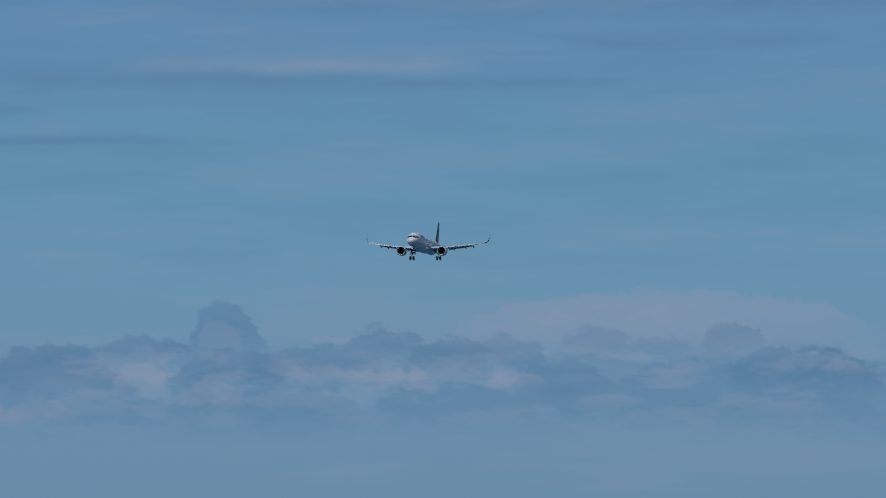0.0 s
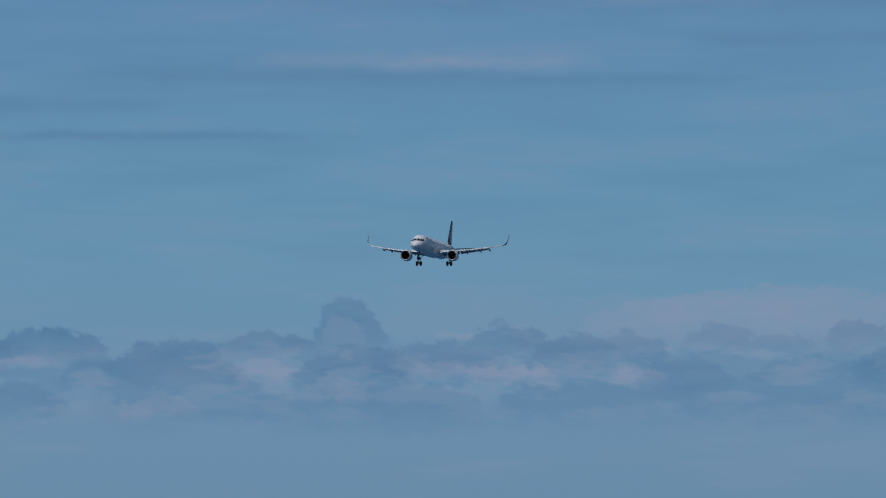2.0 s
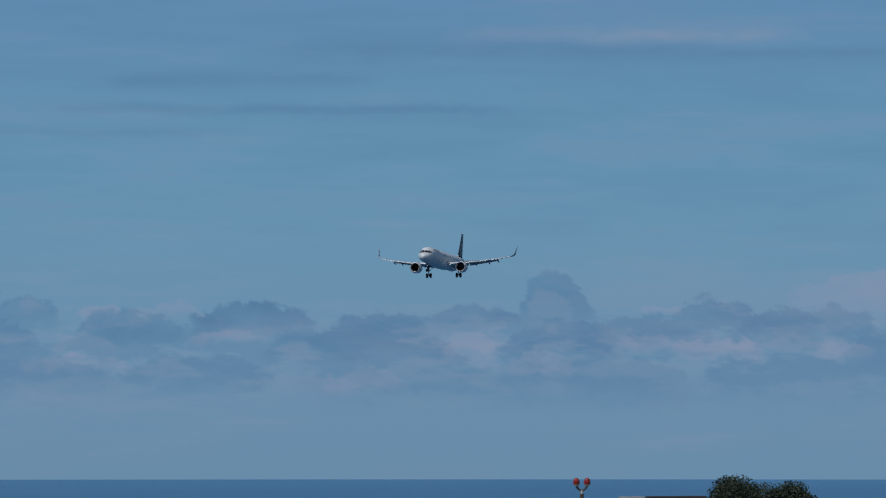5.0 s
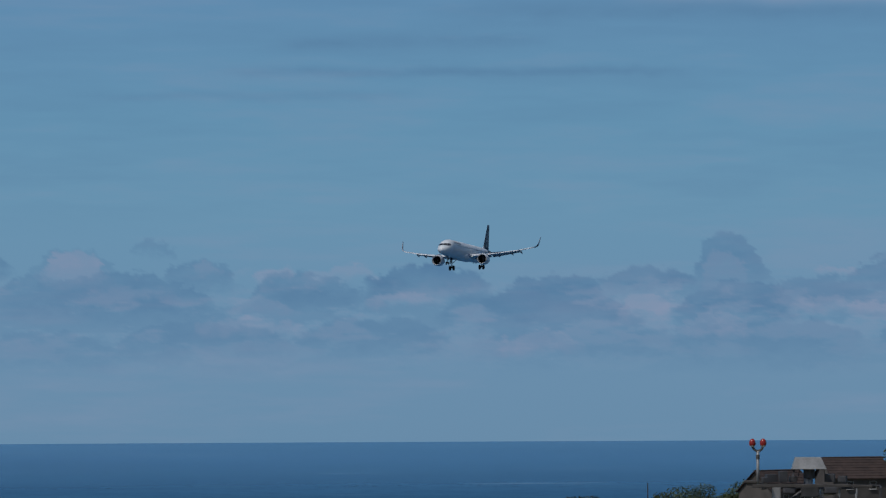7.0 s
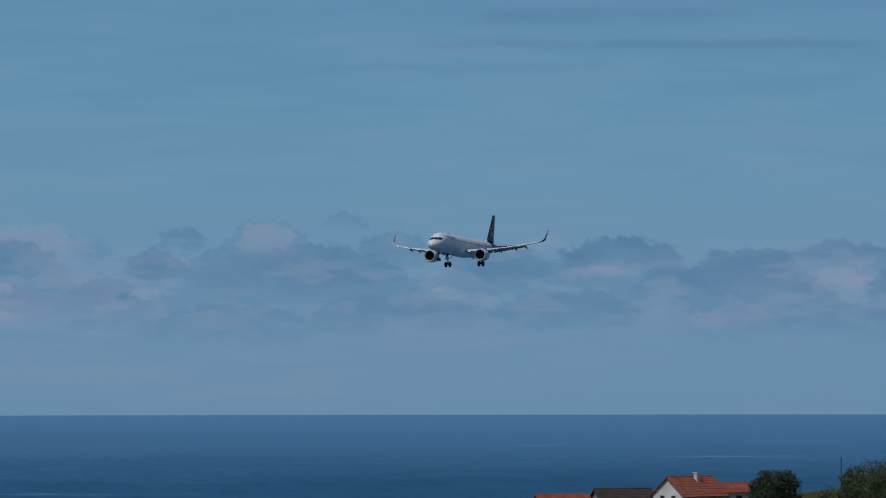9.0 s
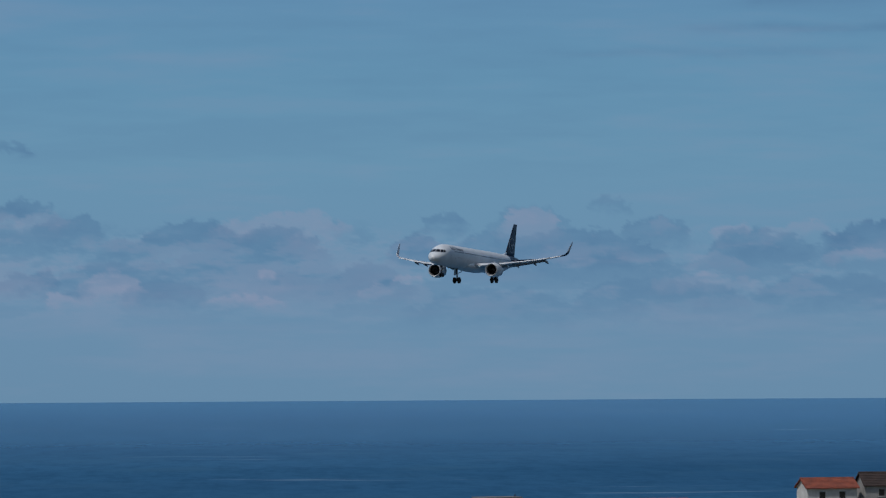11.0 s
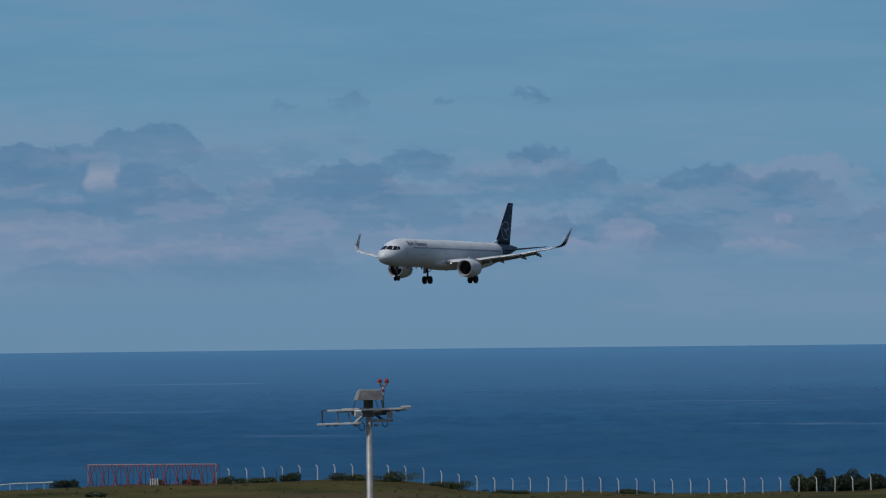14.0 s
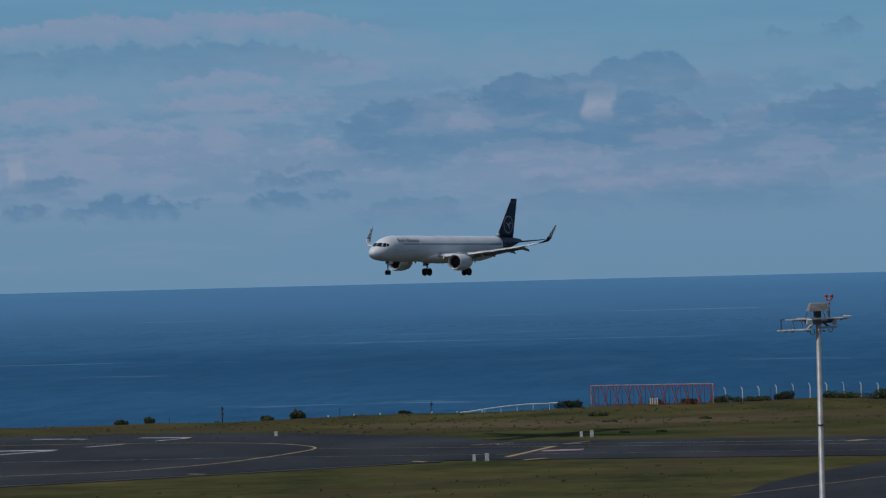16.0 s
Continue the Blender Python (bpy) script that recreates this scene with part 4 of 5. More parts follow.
    # hood
    rings = [[(-0.46 + 0.0, -0.30, 0.28), (0.43, -0.30, 0.28), (0.43, 0.30, 0.28), (-0.46, 0.30, 0.28)], [(-0.32, -0.20, 0.59), (0.34, -0.20, 0.59), (0.34, 0.20, 0.59), (-0.32, 0.20, 0.59)]]
    bm = loft(rings)
    bmesh.ops.bevel(bm, geom=bm.edges[:], offset=0.012, segments=1, affect="EDGES")
    hood = part("hood", bm, GALVANISED, mast, "grey sheet-metal rain hood")
    # a darker plate over one side of the hood
    part("hood_panel", loft([[(-0.33, -0.309, 0.29), (0.41, -0.309, 0.29), (0.41, -0.303, 0.29), (-0.33, -0.303, 0.29)], [(-0.25, -0.217, 0.57), (0.33, -0.217, 0.57), (0.33, -0.211, 0.57), (-0.25, -0.211, 0.57)]]), HOOD_DARK, hood, "dark plate on one hood side")
    hood.scale = (hood_size,) * 3
    hood.location.z = hood_up
    part("hood_neck", tube(bmesh.new(), (-0.02, 0, 0.05), (-0.02, 0, 0.30), 0.15, seg=14), DARK_STEEL, hood)
    for a, b in (((-0.40, -0.2, 0.28), (-0.46, -0.1, 0.02)), ((0.36, -0.2, 0.28), (0.42, -0.1, 0.02)), ((0.2, -0.25, 0.28), (0.28, -0.1, 0.02)), ((0.36, 0.2, 0.28), (0.42, 0.3, 0.02))):
        part("hood_strut", tube(bmesh.new(), a, b, 0.011, seg=8), DARK_STEEL, hood)
    # twin warning lamps on their post
    post = part("lamp_post", tube(bmesh.new(), (lamp_at, 0, -0.05), (lamp_at, 0, 0.67), 0.030), GALVANISED, mast, "warning lamp post", True)
    part("post_collar", tube(bmesh.new(), (lamp_at, 0, 0.52), (lamp_at, 0, 0.60), 0.040), yoke, post)
    arc = [(lamp_at + 0.10 * math.cos(a), 0.0, 0.77 + 0.10 * math.sin(a)) for a in [math.pi + math.pi * i / 8 for i in range(9)]]
    part("yoke", joined_tubes(list(zip(arc, arc[1:])), 0.024), yoke, post, "curved lamp yoke")
    for x in (-0.105, 0.105):
        bm = turned([(0.0, 0.040), (0.03, 0.050), (0.036, 0.054)], 14, "z")
        bmesh.ops.translate(bm, vec=(lamp_at + x, 0, 0.75), verts=bm.verts)
        socket = part("lamp_socket", bm, WHITE_METAL, post, "", True)
        bm = turned([(0.035, 0.060), (0.08, 0.066), (0.12, 0.058), (0.15, 0.038), (0.165, 0.005)], 14, "z")
        bmesh.ops.translate(bm, vec=(lamp_at + x, 0, 0.75), verts=bm.verts)
        part("warning_lamp", bm, LAMP_RED, post, "red glass warning lamp", True)
    # gear standing on the head
    for x, y, w, h in clutter:
        part("equipment_box", box(bmesh.new(), (w, 0.16, h), (x, y, 0.06 + h / 2), (0, 0, 20 * x), 0.015), DARK_STEEL, mast, "dark equipment box")
    # hanging cable loops
    for x0, z0, r in ((-0.22, -0.50, 0.09), (0.47, -0.42, 0.08)):
        pts = [(x0 + r * math.cos(a), -0.06, z0 + r * 1.3 * math.sin(a)) for a in [2 * math.pi * i / 12 for i in range(13)]]
        part("cable_loop", joined_tubes(list(zip(pts, pts[1:])), 0.012, 6), DARK_STEEL, mast, "black cable loop")
    return mast


DULL_STEEL = material("dull_brown_steel", (0.085, 0.075, 0.068), 0.65, 0.2, spread=0.25, size=3)
HOOD_DARK = material("mottled_dark_sheet", (0.13, 0.13, 0.135), 0.55, 0.2, spread=0.35, size=4, fine=12)
build_mast(pose(-11.20, 159.57, -3.93, 0, 0, 4), GROUND + 3.93, "tall galvanised steel floodlight mast with red warning lamps")
build_mast(pose(20.08, 105.0, -2.31, 0, 0, 172), GROUND + 2.31, "dull grey floodlight mast with hood and red warning lamps", 0.98, DULL_STEEL, DULL_STEEL, 0.76, ((0.72, -0.1, 0.22, 0.16), (0.50, 0.05, 0.16, 0.22), (0.30, -0.12, 0.14, 0.12), (-0.42, -0.1, 0.20, 0.16), (-0.66, 0.06, 0.16, 0.12), (0.86, 0.1, 0.10, 0.10)), 0.10)


# ---- approach aerial: a red lattice frame ----
def build_aerial():
    x0, y0, x1, y1, tall = -114.2, 944.0, -91.6, 942.0, 3.9
    way = Vector((x1 - x0, y1 - y0, 0))
    turn = math.degrees(math.atan2(way.y, way.x))
    a = thing("aerial_array", pose(x0, y0, land((x0 + x1) / 2, y0) - 0.3, 0, 0, turn), "red lattice aerial array with pale rail on the grass", "antenna array")
    n, long = 11, way.length
    part("top_rail", box(bmesh.new(), (long, 0.16, 0.13), (long / 2, 0, tall), (0, 0, 0), 0.03), RAIL_PINK, a, "faded pink top rail")
    part("rear_rail", box(bmesh.new(), (long, 0.10, 0.10), (long / 2, 1.2, tall - 0.3), (0, 0, 0), 0.02), RED_PAINT, a)
    part("foot_rail", box(bmesh.new(), (long, 0.10, 0.12), (long / 2, 0.6, 0.35), (0, 0, 0), 0.02), LATTICE_DULL, a)
    for i in range(n):
        x = 0.45 + (long - 0.9) * i / (n - 1)
        for spread in (-0.62, 0.62):
            part("lattice_leg", joined_tubes([((x - spread * 0.75, 0, 0), (x + spread * 1.25, 0, tall - 0.1))], 0.08, 6), RED_PAINT, a, "red slanting leg")
        part("rear_strut", joined_tubes([((x + 0.2, 1.3, 0), (x - 0.3, 1.2, tall - 0.3))], 0.055, 6), LATTICE_DULL, a)
        part("rear_strut", joined_tubes([((x + 0.75, 1.3, 0), (x + 0.75, 1.2, tall - 0.3))], 0.05, 6), LATTICE_DULL, a)
        if i % 2 == 0:
            part("rail_bracket", box(bmesh.new(), (0.16, 0.3, 0.30), (x, 0, tall - 0.18), (0, 0, 0), 0.02), RED_PAINT, a)
    for x in (0.05, long - 0.05):
        part("end_post", box(bmesh.new(), (0.11, 0.12, tall), (x, 0, tall / 2), (0, 0, 0), 0.01), RAIL_PINK, a)
    for i in range(4):
        part("feed_box", box(bmesh.new(), (0.22, 0.2, 1.3 + 0.12 * (i % 2)), (long * 0.49 + 0.42 * i, -0.4, 0.75), (0, 0, 0), 0.02), PALE_STEEL, a, "pale feed cabinet")
    return a


build_aerial()


# ---- plants ----
LEAF_DARK = material("dark_evergreen_leaves", (0.020, 0.036, 0.014), 0.7, spread=0.35, size=0.35, fine=2.0, second=(0.009, 0.016, 0.008))
LEAF_OLIVE = material("olive_scrub_leaves", (0.046, 0.068, 0.022), 0.75, spread=0.35, size=0.4, fine=2.5, second=(0.020, 0.028, 0.012))
LEAF_DRY = material("dry_scrub_leaves", (0.085, 0.050, 0.028), 0.8, spread=0.3, size=0.5, fine=2.5, second=(0.040, 0.026, 0.015))
LEAF_GRASS = material("rough_grass_blades", (0.095, 0.080, 0.032), 0.9, spread=0.3, size=0.2, fine=2.0, second=(0.055, 0.058, 0.020))
BARK = material("grey_bark", (0.07, 0.055, 0.04), 0.9, spread=0.3, size=2, bump=0.02)


def leaf_mass(rng, lobes, count, leaf):
    """Leaves over a set of lobes (x, y, z, rx, ry, rz), with gaps and an uneven outline."""
    L = np.array(lobes)
    weights = L[:, 3] * L[:, 5]
    L = L[rng.choice(len(lobes), count, p=weights / weights.sum())]
    d = rng.normal(size=(count, 3))
    d /= np.linalg.norm(d, axis=1)[:, None] + 1e-9
    r = 0.45 + 0.62 * rng.rand(count) ** 0.8
    gap = np.sin(d[:, 0] * 5 + L[:, 0] * 3) + np.sin(d[:, 1] * 5 + L[:, 1] * 3) + np.sin(d[:, 2] * 5 + L[:, 2] * 3)
    r = np.where(gap > 1.1, r * 0.86, r)
    c = L[:, :3] + d * L[:, 3:] * r[:, None]
    u, v = rng.normal(size=(count, 3)), rng.normal(size=(count, 3))
    u /= np.linalg.norm(u, axis=1)[:, None]
    v -= u * (u * v).sum(1)[:, None]
    v /= np.linalg.norm(v, axis=1)[:, None]
    s = (leaf * (0.6 + 0.8 * rng.rand(count)))[:, None]
    verts = np.stack([c - u * s, c + v * s * 0.5, c + u * s, c - v * s * 0.5], 1).reshape(-1, 3)
    faces = np.arange(count * 4).reshape(-1, 4)
    return verts.tolist(), faces.tolist()


def leaves(name, rng, lobes, count, leaf, mat, parent, label=""):
    me = bpy.data.meshes.new(name)
    v, f = leaf_mass(rng, lobes, count, leaf)
    me.from_pydata(v, [], f)
    me.materials.append(mat)
    ob = new(name, me)
    ob.parent = parent
    return tagged(ob, label) if label else ob


def build_tree(x, y, wide, tall, seed, mat, label, crown_from=0.35, count=5200, leaf=0.32):
    rng = np.random.RandomState(seed)
    ground = land(x, y)
    tree = thing("tree", pose(x, y, ground), label, "tree")
    bm = tube(bmesh.new(), (0, 0, -0.4), (0.1, 0, tall * 0.5), wide * 0.035 + 0.1, wide * 0.02 + 0.05, 9)
    for k in range(6):
        a = 2 * math.pi * k / 6 + rng.rand()
        tube(bm, (0.05, 0, tall * (0.25 + 0.04 * k)), (wide * 0.33 * math.cos(a), wide * 0.33 * math.sin(a), tall * (0.55 + 0.05 * k)), wide * 0.014 + 0.04, 0.03, 7)
    part("trunk", bm, BARK, tree, "grey trunk and limbs", True)
    lobes, mid, half = [], tall * (1 + crown_from) / 2, tall * (1 - crown_from) / 2
    lobes.append((0, 0, mid - half * 0.1, wide * 0.44, wide * 0.44, half * 0.88))
    lobes.append((0, 0, mid - half * 0.3, wide * 0.47, wide * 0.47, half * 0.65))
    lobes.append((0, 0, tall * 0.55, wide * 0.34, wide * 0.34, tall * 0.34))
    for k in range(26):
        a, h = 2 * math.pi * rng.rand(), rng.rand() * 1.7 - 0.85
        q = math.sqrt(max(0.05, 1 - h * h)) * 0.72
        s = 0.10 + 0.08 * rng.rand()
        lobes.append((wide / 2 * q * math.cos(a), wide / 2 * q * math.sin(a), mid + half * 0.75 * h, wide * s, wide * s, wide * s * 0.8))
    leaves("crown", rng, lobes, count, leaf, mat, tree, "dense leafy crown")
    return tree


def build_bush(x, y, wide, tall, seed, mat, label, count=700, leaf=0.16, deep=None):
    rng = np.random.RandomState(seed)
    y = min(y, coast(x) - 5)
    bush = thing("bush", pose(x, y, land(x, y) - 0.1), label, "bush")
    part("stem", joined_tubes([((0, 0, -0.2), (wide * 0.2 * math.cos(a), 0.3 * math.sin(a), tall * 0.6)) for a in (0, 1.6, 3.3, 4.8)], 0.03, 6), BARK, bush)
    lobes = []
    for k in range(9):
        u = rng.rand() * 2 - 1
        lobes.append((u * wide * 0.42, (rng.rand() - 0.5) * (deep or wide) * 0.5, tall * (0.17 + 0.40 * rng.rand() * (1 - u * u * 0.6)), wide * 0.17, (deep or wide) * 0.2, tall * (0.26 + 0.12 * rng.rand())))
    lobes.append((0, 0, tall * 0.26, wide * 0.36, (deep or wide) * 0.3, tall * 0.30))
    leaves("foliage", rng, lobes, count, leaf, mat, bush, "small dense leaves")
    return bush


OLIVE_LABEL = "low olive-green coastal bush on the grass"
for i, (x, y, w, h, mat, lab) in enumerate((
        (-118.0, 952, 5.4, 1.9, LEAF_DARK, "dark green clipped bush beside the aerial"), (-165.0, 930, 3.1, 2.2, LEAF_OLIVE, "green bush on the brow"),
        (-170.0, 928, 2.8, 1.3, LEAF_OLIVE, OLIVE_LABEL), (-195.0, 915, 2.6, 1.2, LEAF_OLIVE, OLIVE_LABEL), (-190.3, 917, 2.0, 1.5, LEAF_OLIVE, OLIVE_LABEL), (-147.0, 933, 2.2, 0.9, LEAF_DARK, "dark green bush on the brow"),
        (-89.5, 949, 6.5, 1.8, LEAF_OLIVE, "olive-green scrub beside the fence"), (-84.0, 949, 4.5, 1.5, LEAF_OLIVE, "olive-green scrub beside the fence"), (-79.1, 950, 4.2, 2.3, LEAF_DARK, "dark bush among the fence posts"),
        (-102.5, 944, 3.2, 1.2, LEAF_DRY, "reddish dry scrub below the aerial"), (-96.0, 944, 4.0, 1.4, LEAF_DRY, "reddish dry scrub below the aerial"),
        (-108.5, 905, 4.6, 1.2, LEAF_OLIVE, "bright green bush in the rough grass"), (-104, 884, 2.6, 0.7, LEAF_OLIVE, OLIVE_LABEL), (-88, 890, 2.2, 0.6, LEAF_OLIVE, OLIVE_LABEL), (-96, 838, 1.6, 0.6, LEAF_DARK, OLIVE_LABEL), (-90, 838, 1.6, 0.6, LEAF_DARK, OLIVE_LABEL),
        (-70, 946, 8.0, 1.9, LEAF_OLIVE, "long low scrub under the fence"), (-61, 946, 10.0, 2.5, LEAF_OLIVE, "long low scrub under the fence"), (-51, 946, 9.0, 2.2, LEAF_OLIVE, "long low scrub under the fence"), (-41, 947, 7.0, 1.2, LEAF_OLIVE, "long low scrub under the fence"),
        (-20, 944, 6.0, 1.2, LEAF_OLIVE, "low scrub under the fence"))):
    build_bush(x, y, w, h, 40 + i, mat, lab, count=2600, leaf=0.13, deep=min(w, 3.0))
DARK_HEDGE = "dark evergreen bush beside the white wall"
for i, (x, y, w, h, mat) in enumerate(((9.5, 945, 5.5, 3.6, LEAF_OLIVE), (13.5, 946, 6.5, 4.6, LEAF_DARK), (18.5, 946, 7.0, 4.2, LEAF_DARK), (23.5, 946, 7.0, 3.7, LEAF_DARK), (28.0, 946, 6.0, 3.0, LEAF_DARK),
                                       (54.5, 944, 7.5, 7.4, LEAF_DARK), (58.5, 944, 7.5, 7.2, LEAF_DARK), (62.5, 944, 8.0, 7.4, LEAF_DARK), (66, 944, 8.0, 8.0, LEAF_OLIVE), (69.5, 944, 8.5, 7.2, LEAF_DARK), (74, 944, 8.5, 7.0, LEAF_DARK), (78, 944, 9.0, 7.0, LEAF_DARK), (83, 944, 7.0, 5.4, LEAF_DARK), (88, 944, 7.0, 5.0, LEAF_DARK))):
    build_bush(x, y, w, h, 80 + i, mat, DARK_HEDGE if x > 28 else "dark evergreen scrub along the fence", count=9000, leaf=0.15, deep=4.0)


# ---- houses ----
RENDER_WHITE = material("white_lime_render", (0.56, 0.55, 0.53), 0.85, spread=0.14, size=0.5, fine=4, second=(0.42, 0.41, 0.39))
RENDER_BROWN = material("brown_stained_render", (0.085, 0.075, 0.068), 0.9, spread=0.2, size=0.5, fine=4)
RENDER_GREY = material("grey_and_shaded_render", (0.30, 0.29, 0.28), 0.9, spread=0.2, size=0.5, fine=4)
ROOF_TILE = material("orange_clay_tile", (0.25, 0.066, 0.036), 0.8, spread=0.25, size=0.9, fine=5, second=(0.15, 0.042, 0.028))
ROOF_BROWN = material("brown_aged_tile", (0.040, 0.025, 0.021), 0.85, spread=0.25, size=0.9, fine=5)
ROOF_GREY = material("grey_sheet_roof", (0.16, 0.155, 0.15), 0.7, spread=0.2, size=0.8)
DARK_GAP = material("dark_window_glass_house", (0.012, 0.012, 0.014), 0.25, spread=0.1)
FRAME_GREY = material("grey_window_frame", (0.30, 0.30, 0.29), 0.6, spread=0.1)


def opening(house, x, y, z, wide, high, face, name="window"):
    """A framed pane set on a wall; face: degrees by which its outward normal turns from -y."""
    m = pose(x, y, z, 0, 0, face)
    frame_bm = bmesh.new()
    for dx, dz, w, h in ((0, high / 2, wide + 0.16, 0.08), (0, -high / 2, wide + 0.16, 0.08), (-wide / 2 - 0.04, 0, 0.08, high), (wide / 2 + 0.04, 0, 0.08, high)):
        box(frame_bm, (w, 0.10, h), (dx, 0, dz))
    bmesh.ops.transform(frame_bm, matrix=m, verts=frame_bm.verts)
    w = part(name, frame_bm, FRAME_GREY, house)
    pane = box(bmesh.new(), (wide, 0.05, high), (0, -0.01, 0))
    bmesh.ops.transform(pane, matrix=m, verts=pane.verts)
    part("pane", pane, DARK_GAP, w, "dark window pane")
    if name == "window":
        sill = box(bmesh.new(), (wide + 0.3, 0.2, 0.06), (0, -0.06, -high / 2 - 0.08))
        bmesh.ops.transform(sill, matrix=m, verts=sill.verts)
        part("sill", sill, RENDER_WHITE, w)


def roof_courses(house, w, d, eave, ridge, over, mat):
    """Two slopes of stepped tile courses over a house w wide (x) and d long (y), ridge along y."""
    rise, run = ridge - eave, w / 2 + over
    n = 8
    roof = None
    low = eave - over * rise / (w / 2)
    for side in (-1, 1):
        y0, y1 = -d / 2 - over, d / 2 + over
        bm = loft([[(side * run, y, low), (0, y, ridge), (0, y, ridge - 0.06), (side * run, y, low - 0.06)] for y in (y0, y1)])
        roof = part("roof", bm, mat, house, "tiled roof slope")
        for i in range(n):
            u0, u1 = i / n, (i + 1.12) / n
            (xa, za), (xb, zb) = [(side * run * (1 - u), low + (ridge - low) * u) for u in (u0, u1)]
            part("tile_course", loft([[(xa, y, za + 0.13), (xb, y, zb + 0.05), (xb, y, zb + 0.012), (xa, y, za + 0.012)] for y in (y0, y1)]), mat, roof)
    part("ridge_cap", tube(bmesh.new(), (0, -d / 2 - over, ridge + 0.06), (0, d / 2 + over, ridge + 0.06), 0.13, seg=8), mat, roof)
    return roof


def build_house(x, y, turn, w, d, eave, ridge, wall, tile, label, windows=(), base=None, chimney=False, over=0.35):
    """A gabled house, its gable end facing -y before it is turned; heights over its ground."""
    h = thing("house", pose(x, y, land(x, y) if base is None else base, 0, 0, turn), label, "house")
    bm = loft([[(-w / 2, -d / 2, -7), (w / 2, -d / 2, -7), (w / 2, -d / 2, eave), (0, -d / 2, ridge - 0.08), (-w / 2, -d / 2, eave)], [(-w / 2, d / 2, -7), (w / 2, d / 2, -7), (w / 2, d / 2, eave), (0, d / 2, ridge - 0.08), (-w / 2, d / 2, eave)]])
    part("wall", bm, wall, h)
    roof = roof_courses(h, w, d, eave, ridge, over, tile)
    for wx, wz, ww, wh in windows:
        opening(h, wx, -d / 2 - 0.03, wz, ww, wh, 0)
    opening(h, w / 2 + 0.03, -d * 0.2, eave - 1.2, 0.9, 1.1, 90)
    opening(h, w / 2 + 0.03, d * 0.2, eave - 1.2, 0.9, 1.1, 90)
    if chimney:
        ch = part("chimney", box(bmesh.new(), (0.7, 0.7, 1.6), (w * 0.1, d * 0.1, ridge - 0.2), (0, 0, 0), 0.03), RENDER_WHITE, roof, "white chimney")
        part("chimney_cap", box(bmesh.new(), (0.95, 0.95, 0.12), (w * 0.1, d * 0.1, ridge + 0.62), (0, 0, 0), 0.02), RENDER_WHITE, roof)
    return h


def build_block(x, y, turn, w, d, high, label, lip=ROOF_GREY):
    h = thing("house", pose(x, y, land(x, y), 0, 0, turn), label, "house")
    part("wall", box(bmesh.new(), (w, d, high + 1), (0, 0, high / 2 - 0.5), (0, 0, 0), 0.02), RENDER_WHITE, h)
    part("roof", box(bmesh.new(), (w + 0.4, d + 0.4, 0.16), (0, 0, high + 0.08), (0, 0, 0), 0.03), lip, h, "flat roof with dark edge")
    part("parapet_vent", tube(bmesh.new(), (w * 0.44, 0, high + 0.1), (w * 0.44, 0, high + 0.6), 0.09), DARK_STEEL, h)
    opening(h, -w * 0.1, -d / 2 - 0.03, high * 0.45, 1.0, 1.2, 0)
    return h


# the white house by the fence
build_house(35.6, 952, -36, 7.2, 10.5, 3.6, 5.7, RENDER_WHITE, ROOF_TILE, "white gabled house with orange tiled roof", ((-0.9, 3.0, 0.55, 1.7), (0.9, 3.0, 0.55, 1.7)))
build_house(42.8, 951, -60, 4.6, 6.4, 4.9, 6.0, RENDER_WHITE, ROOF_TILE, "white house wing with orange tiled roof", ((-0.6, 3.2, 0.7, 1.5), (1.2, 3.2, 0.6, 1.4)))
build_block(46.9, 957, 14, 7.4, 5.0, 6.6, "white flat-roofed house block with dark roof edge")
build_house(50.2, 950, 0, 4.2, 4.0, 3.9, 5.3, RENDER_GREY, ROOF_BROWN, "low grey outbuilding with brown roof")
build_block(57.2, 962, 5, 5.2, 6, 5.1, "white parapet house behind dark bushes")
build_house(61.0, 966, -70, 5.0, 5.0, 4.2, 5.5, RENDER_WHITE, ROOF_TILE, "small white house with orange roof behind bushes")
build_house(70.5, 966, -86, 7.0, 7.0, 3.7, 5.3, RENDER_WHITE, ROOF_TILE, "white house with wide orange tiled roof")
build_house(77.0, 968, -84, 7.0, 8.0, 3.7, 5.5, RENDER_WHITE, ROOF_TILE, "white house with wide orange tiled roof and brown end")


def build_wall(x0, x1, y, high, label):
    w = thing("boundary_wall", pose((x0 + x1) / 2, y, land((x0 + x1) / 2, y)), label, "wall")
    # the panel's grey puts the wall's shade into its colour
    part("panel", box(bmesh.new(), (x1 - x0, 0.25, high + 0.6), (0, 0, high / 2 - 0.3), (0, 0, 0), 0.02), RENDER_GREY, w)
    part("coping", box(bmesh.new(), (x1 - x0 + 0.1, 0.36, 0.10), (0, 0, high + 0.05), (0, 0, 0), 0.02), RENDER_WHITE, w)
    for i in range(8):
        part("pier", box(bmesh.new(), (0.35, 0.38, high + 0.7), (-(x1 - x0) / 2 + 0.3 + i * (x1 - x0 - 0.6) / 7, 0, high / 2 - 0.28), (0, 0, 0), 0.02), RENDER_WHITE, w)
    return w


build_wall(29.5, 52.0, 944.5, 2.6, "pale rendered boundary wall in front of the houses")

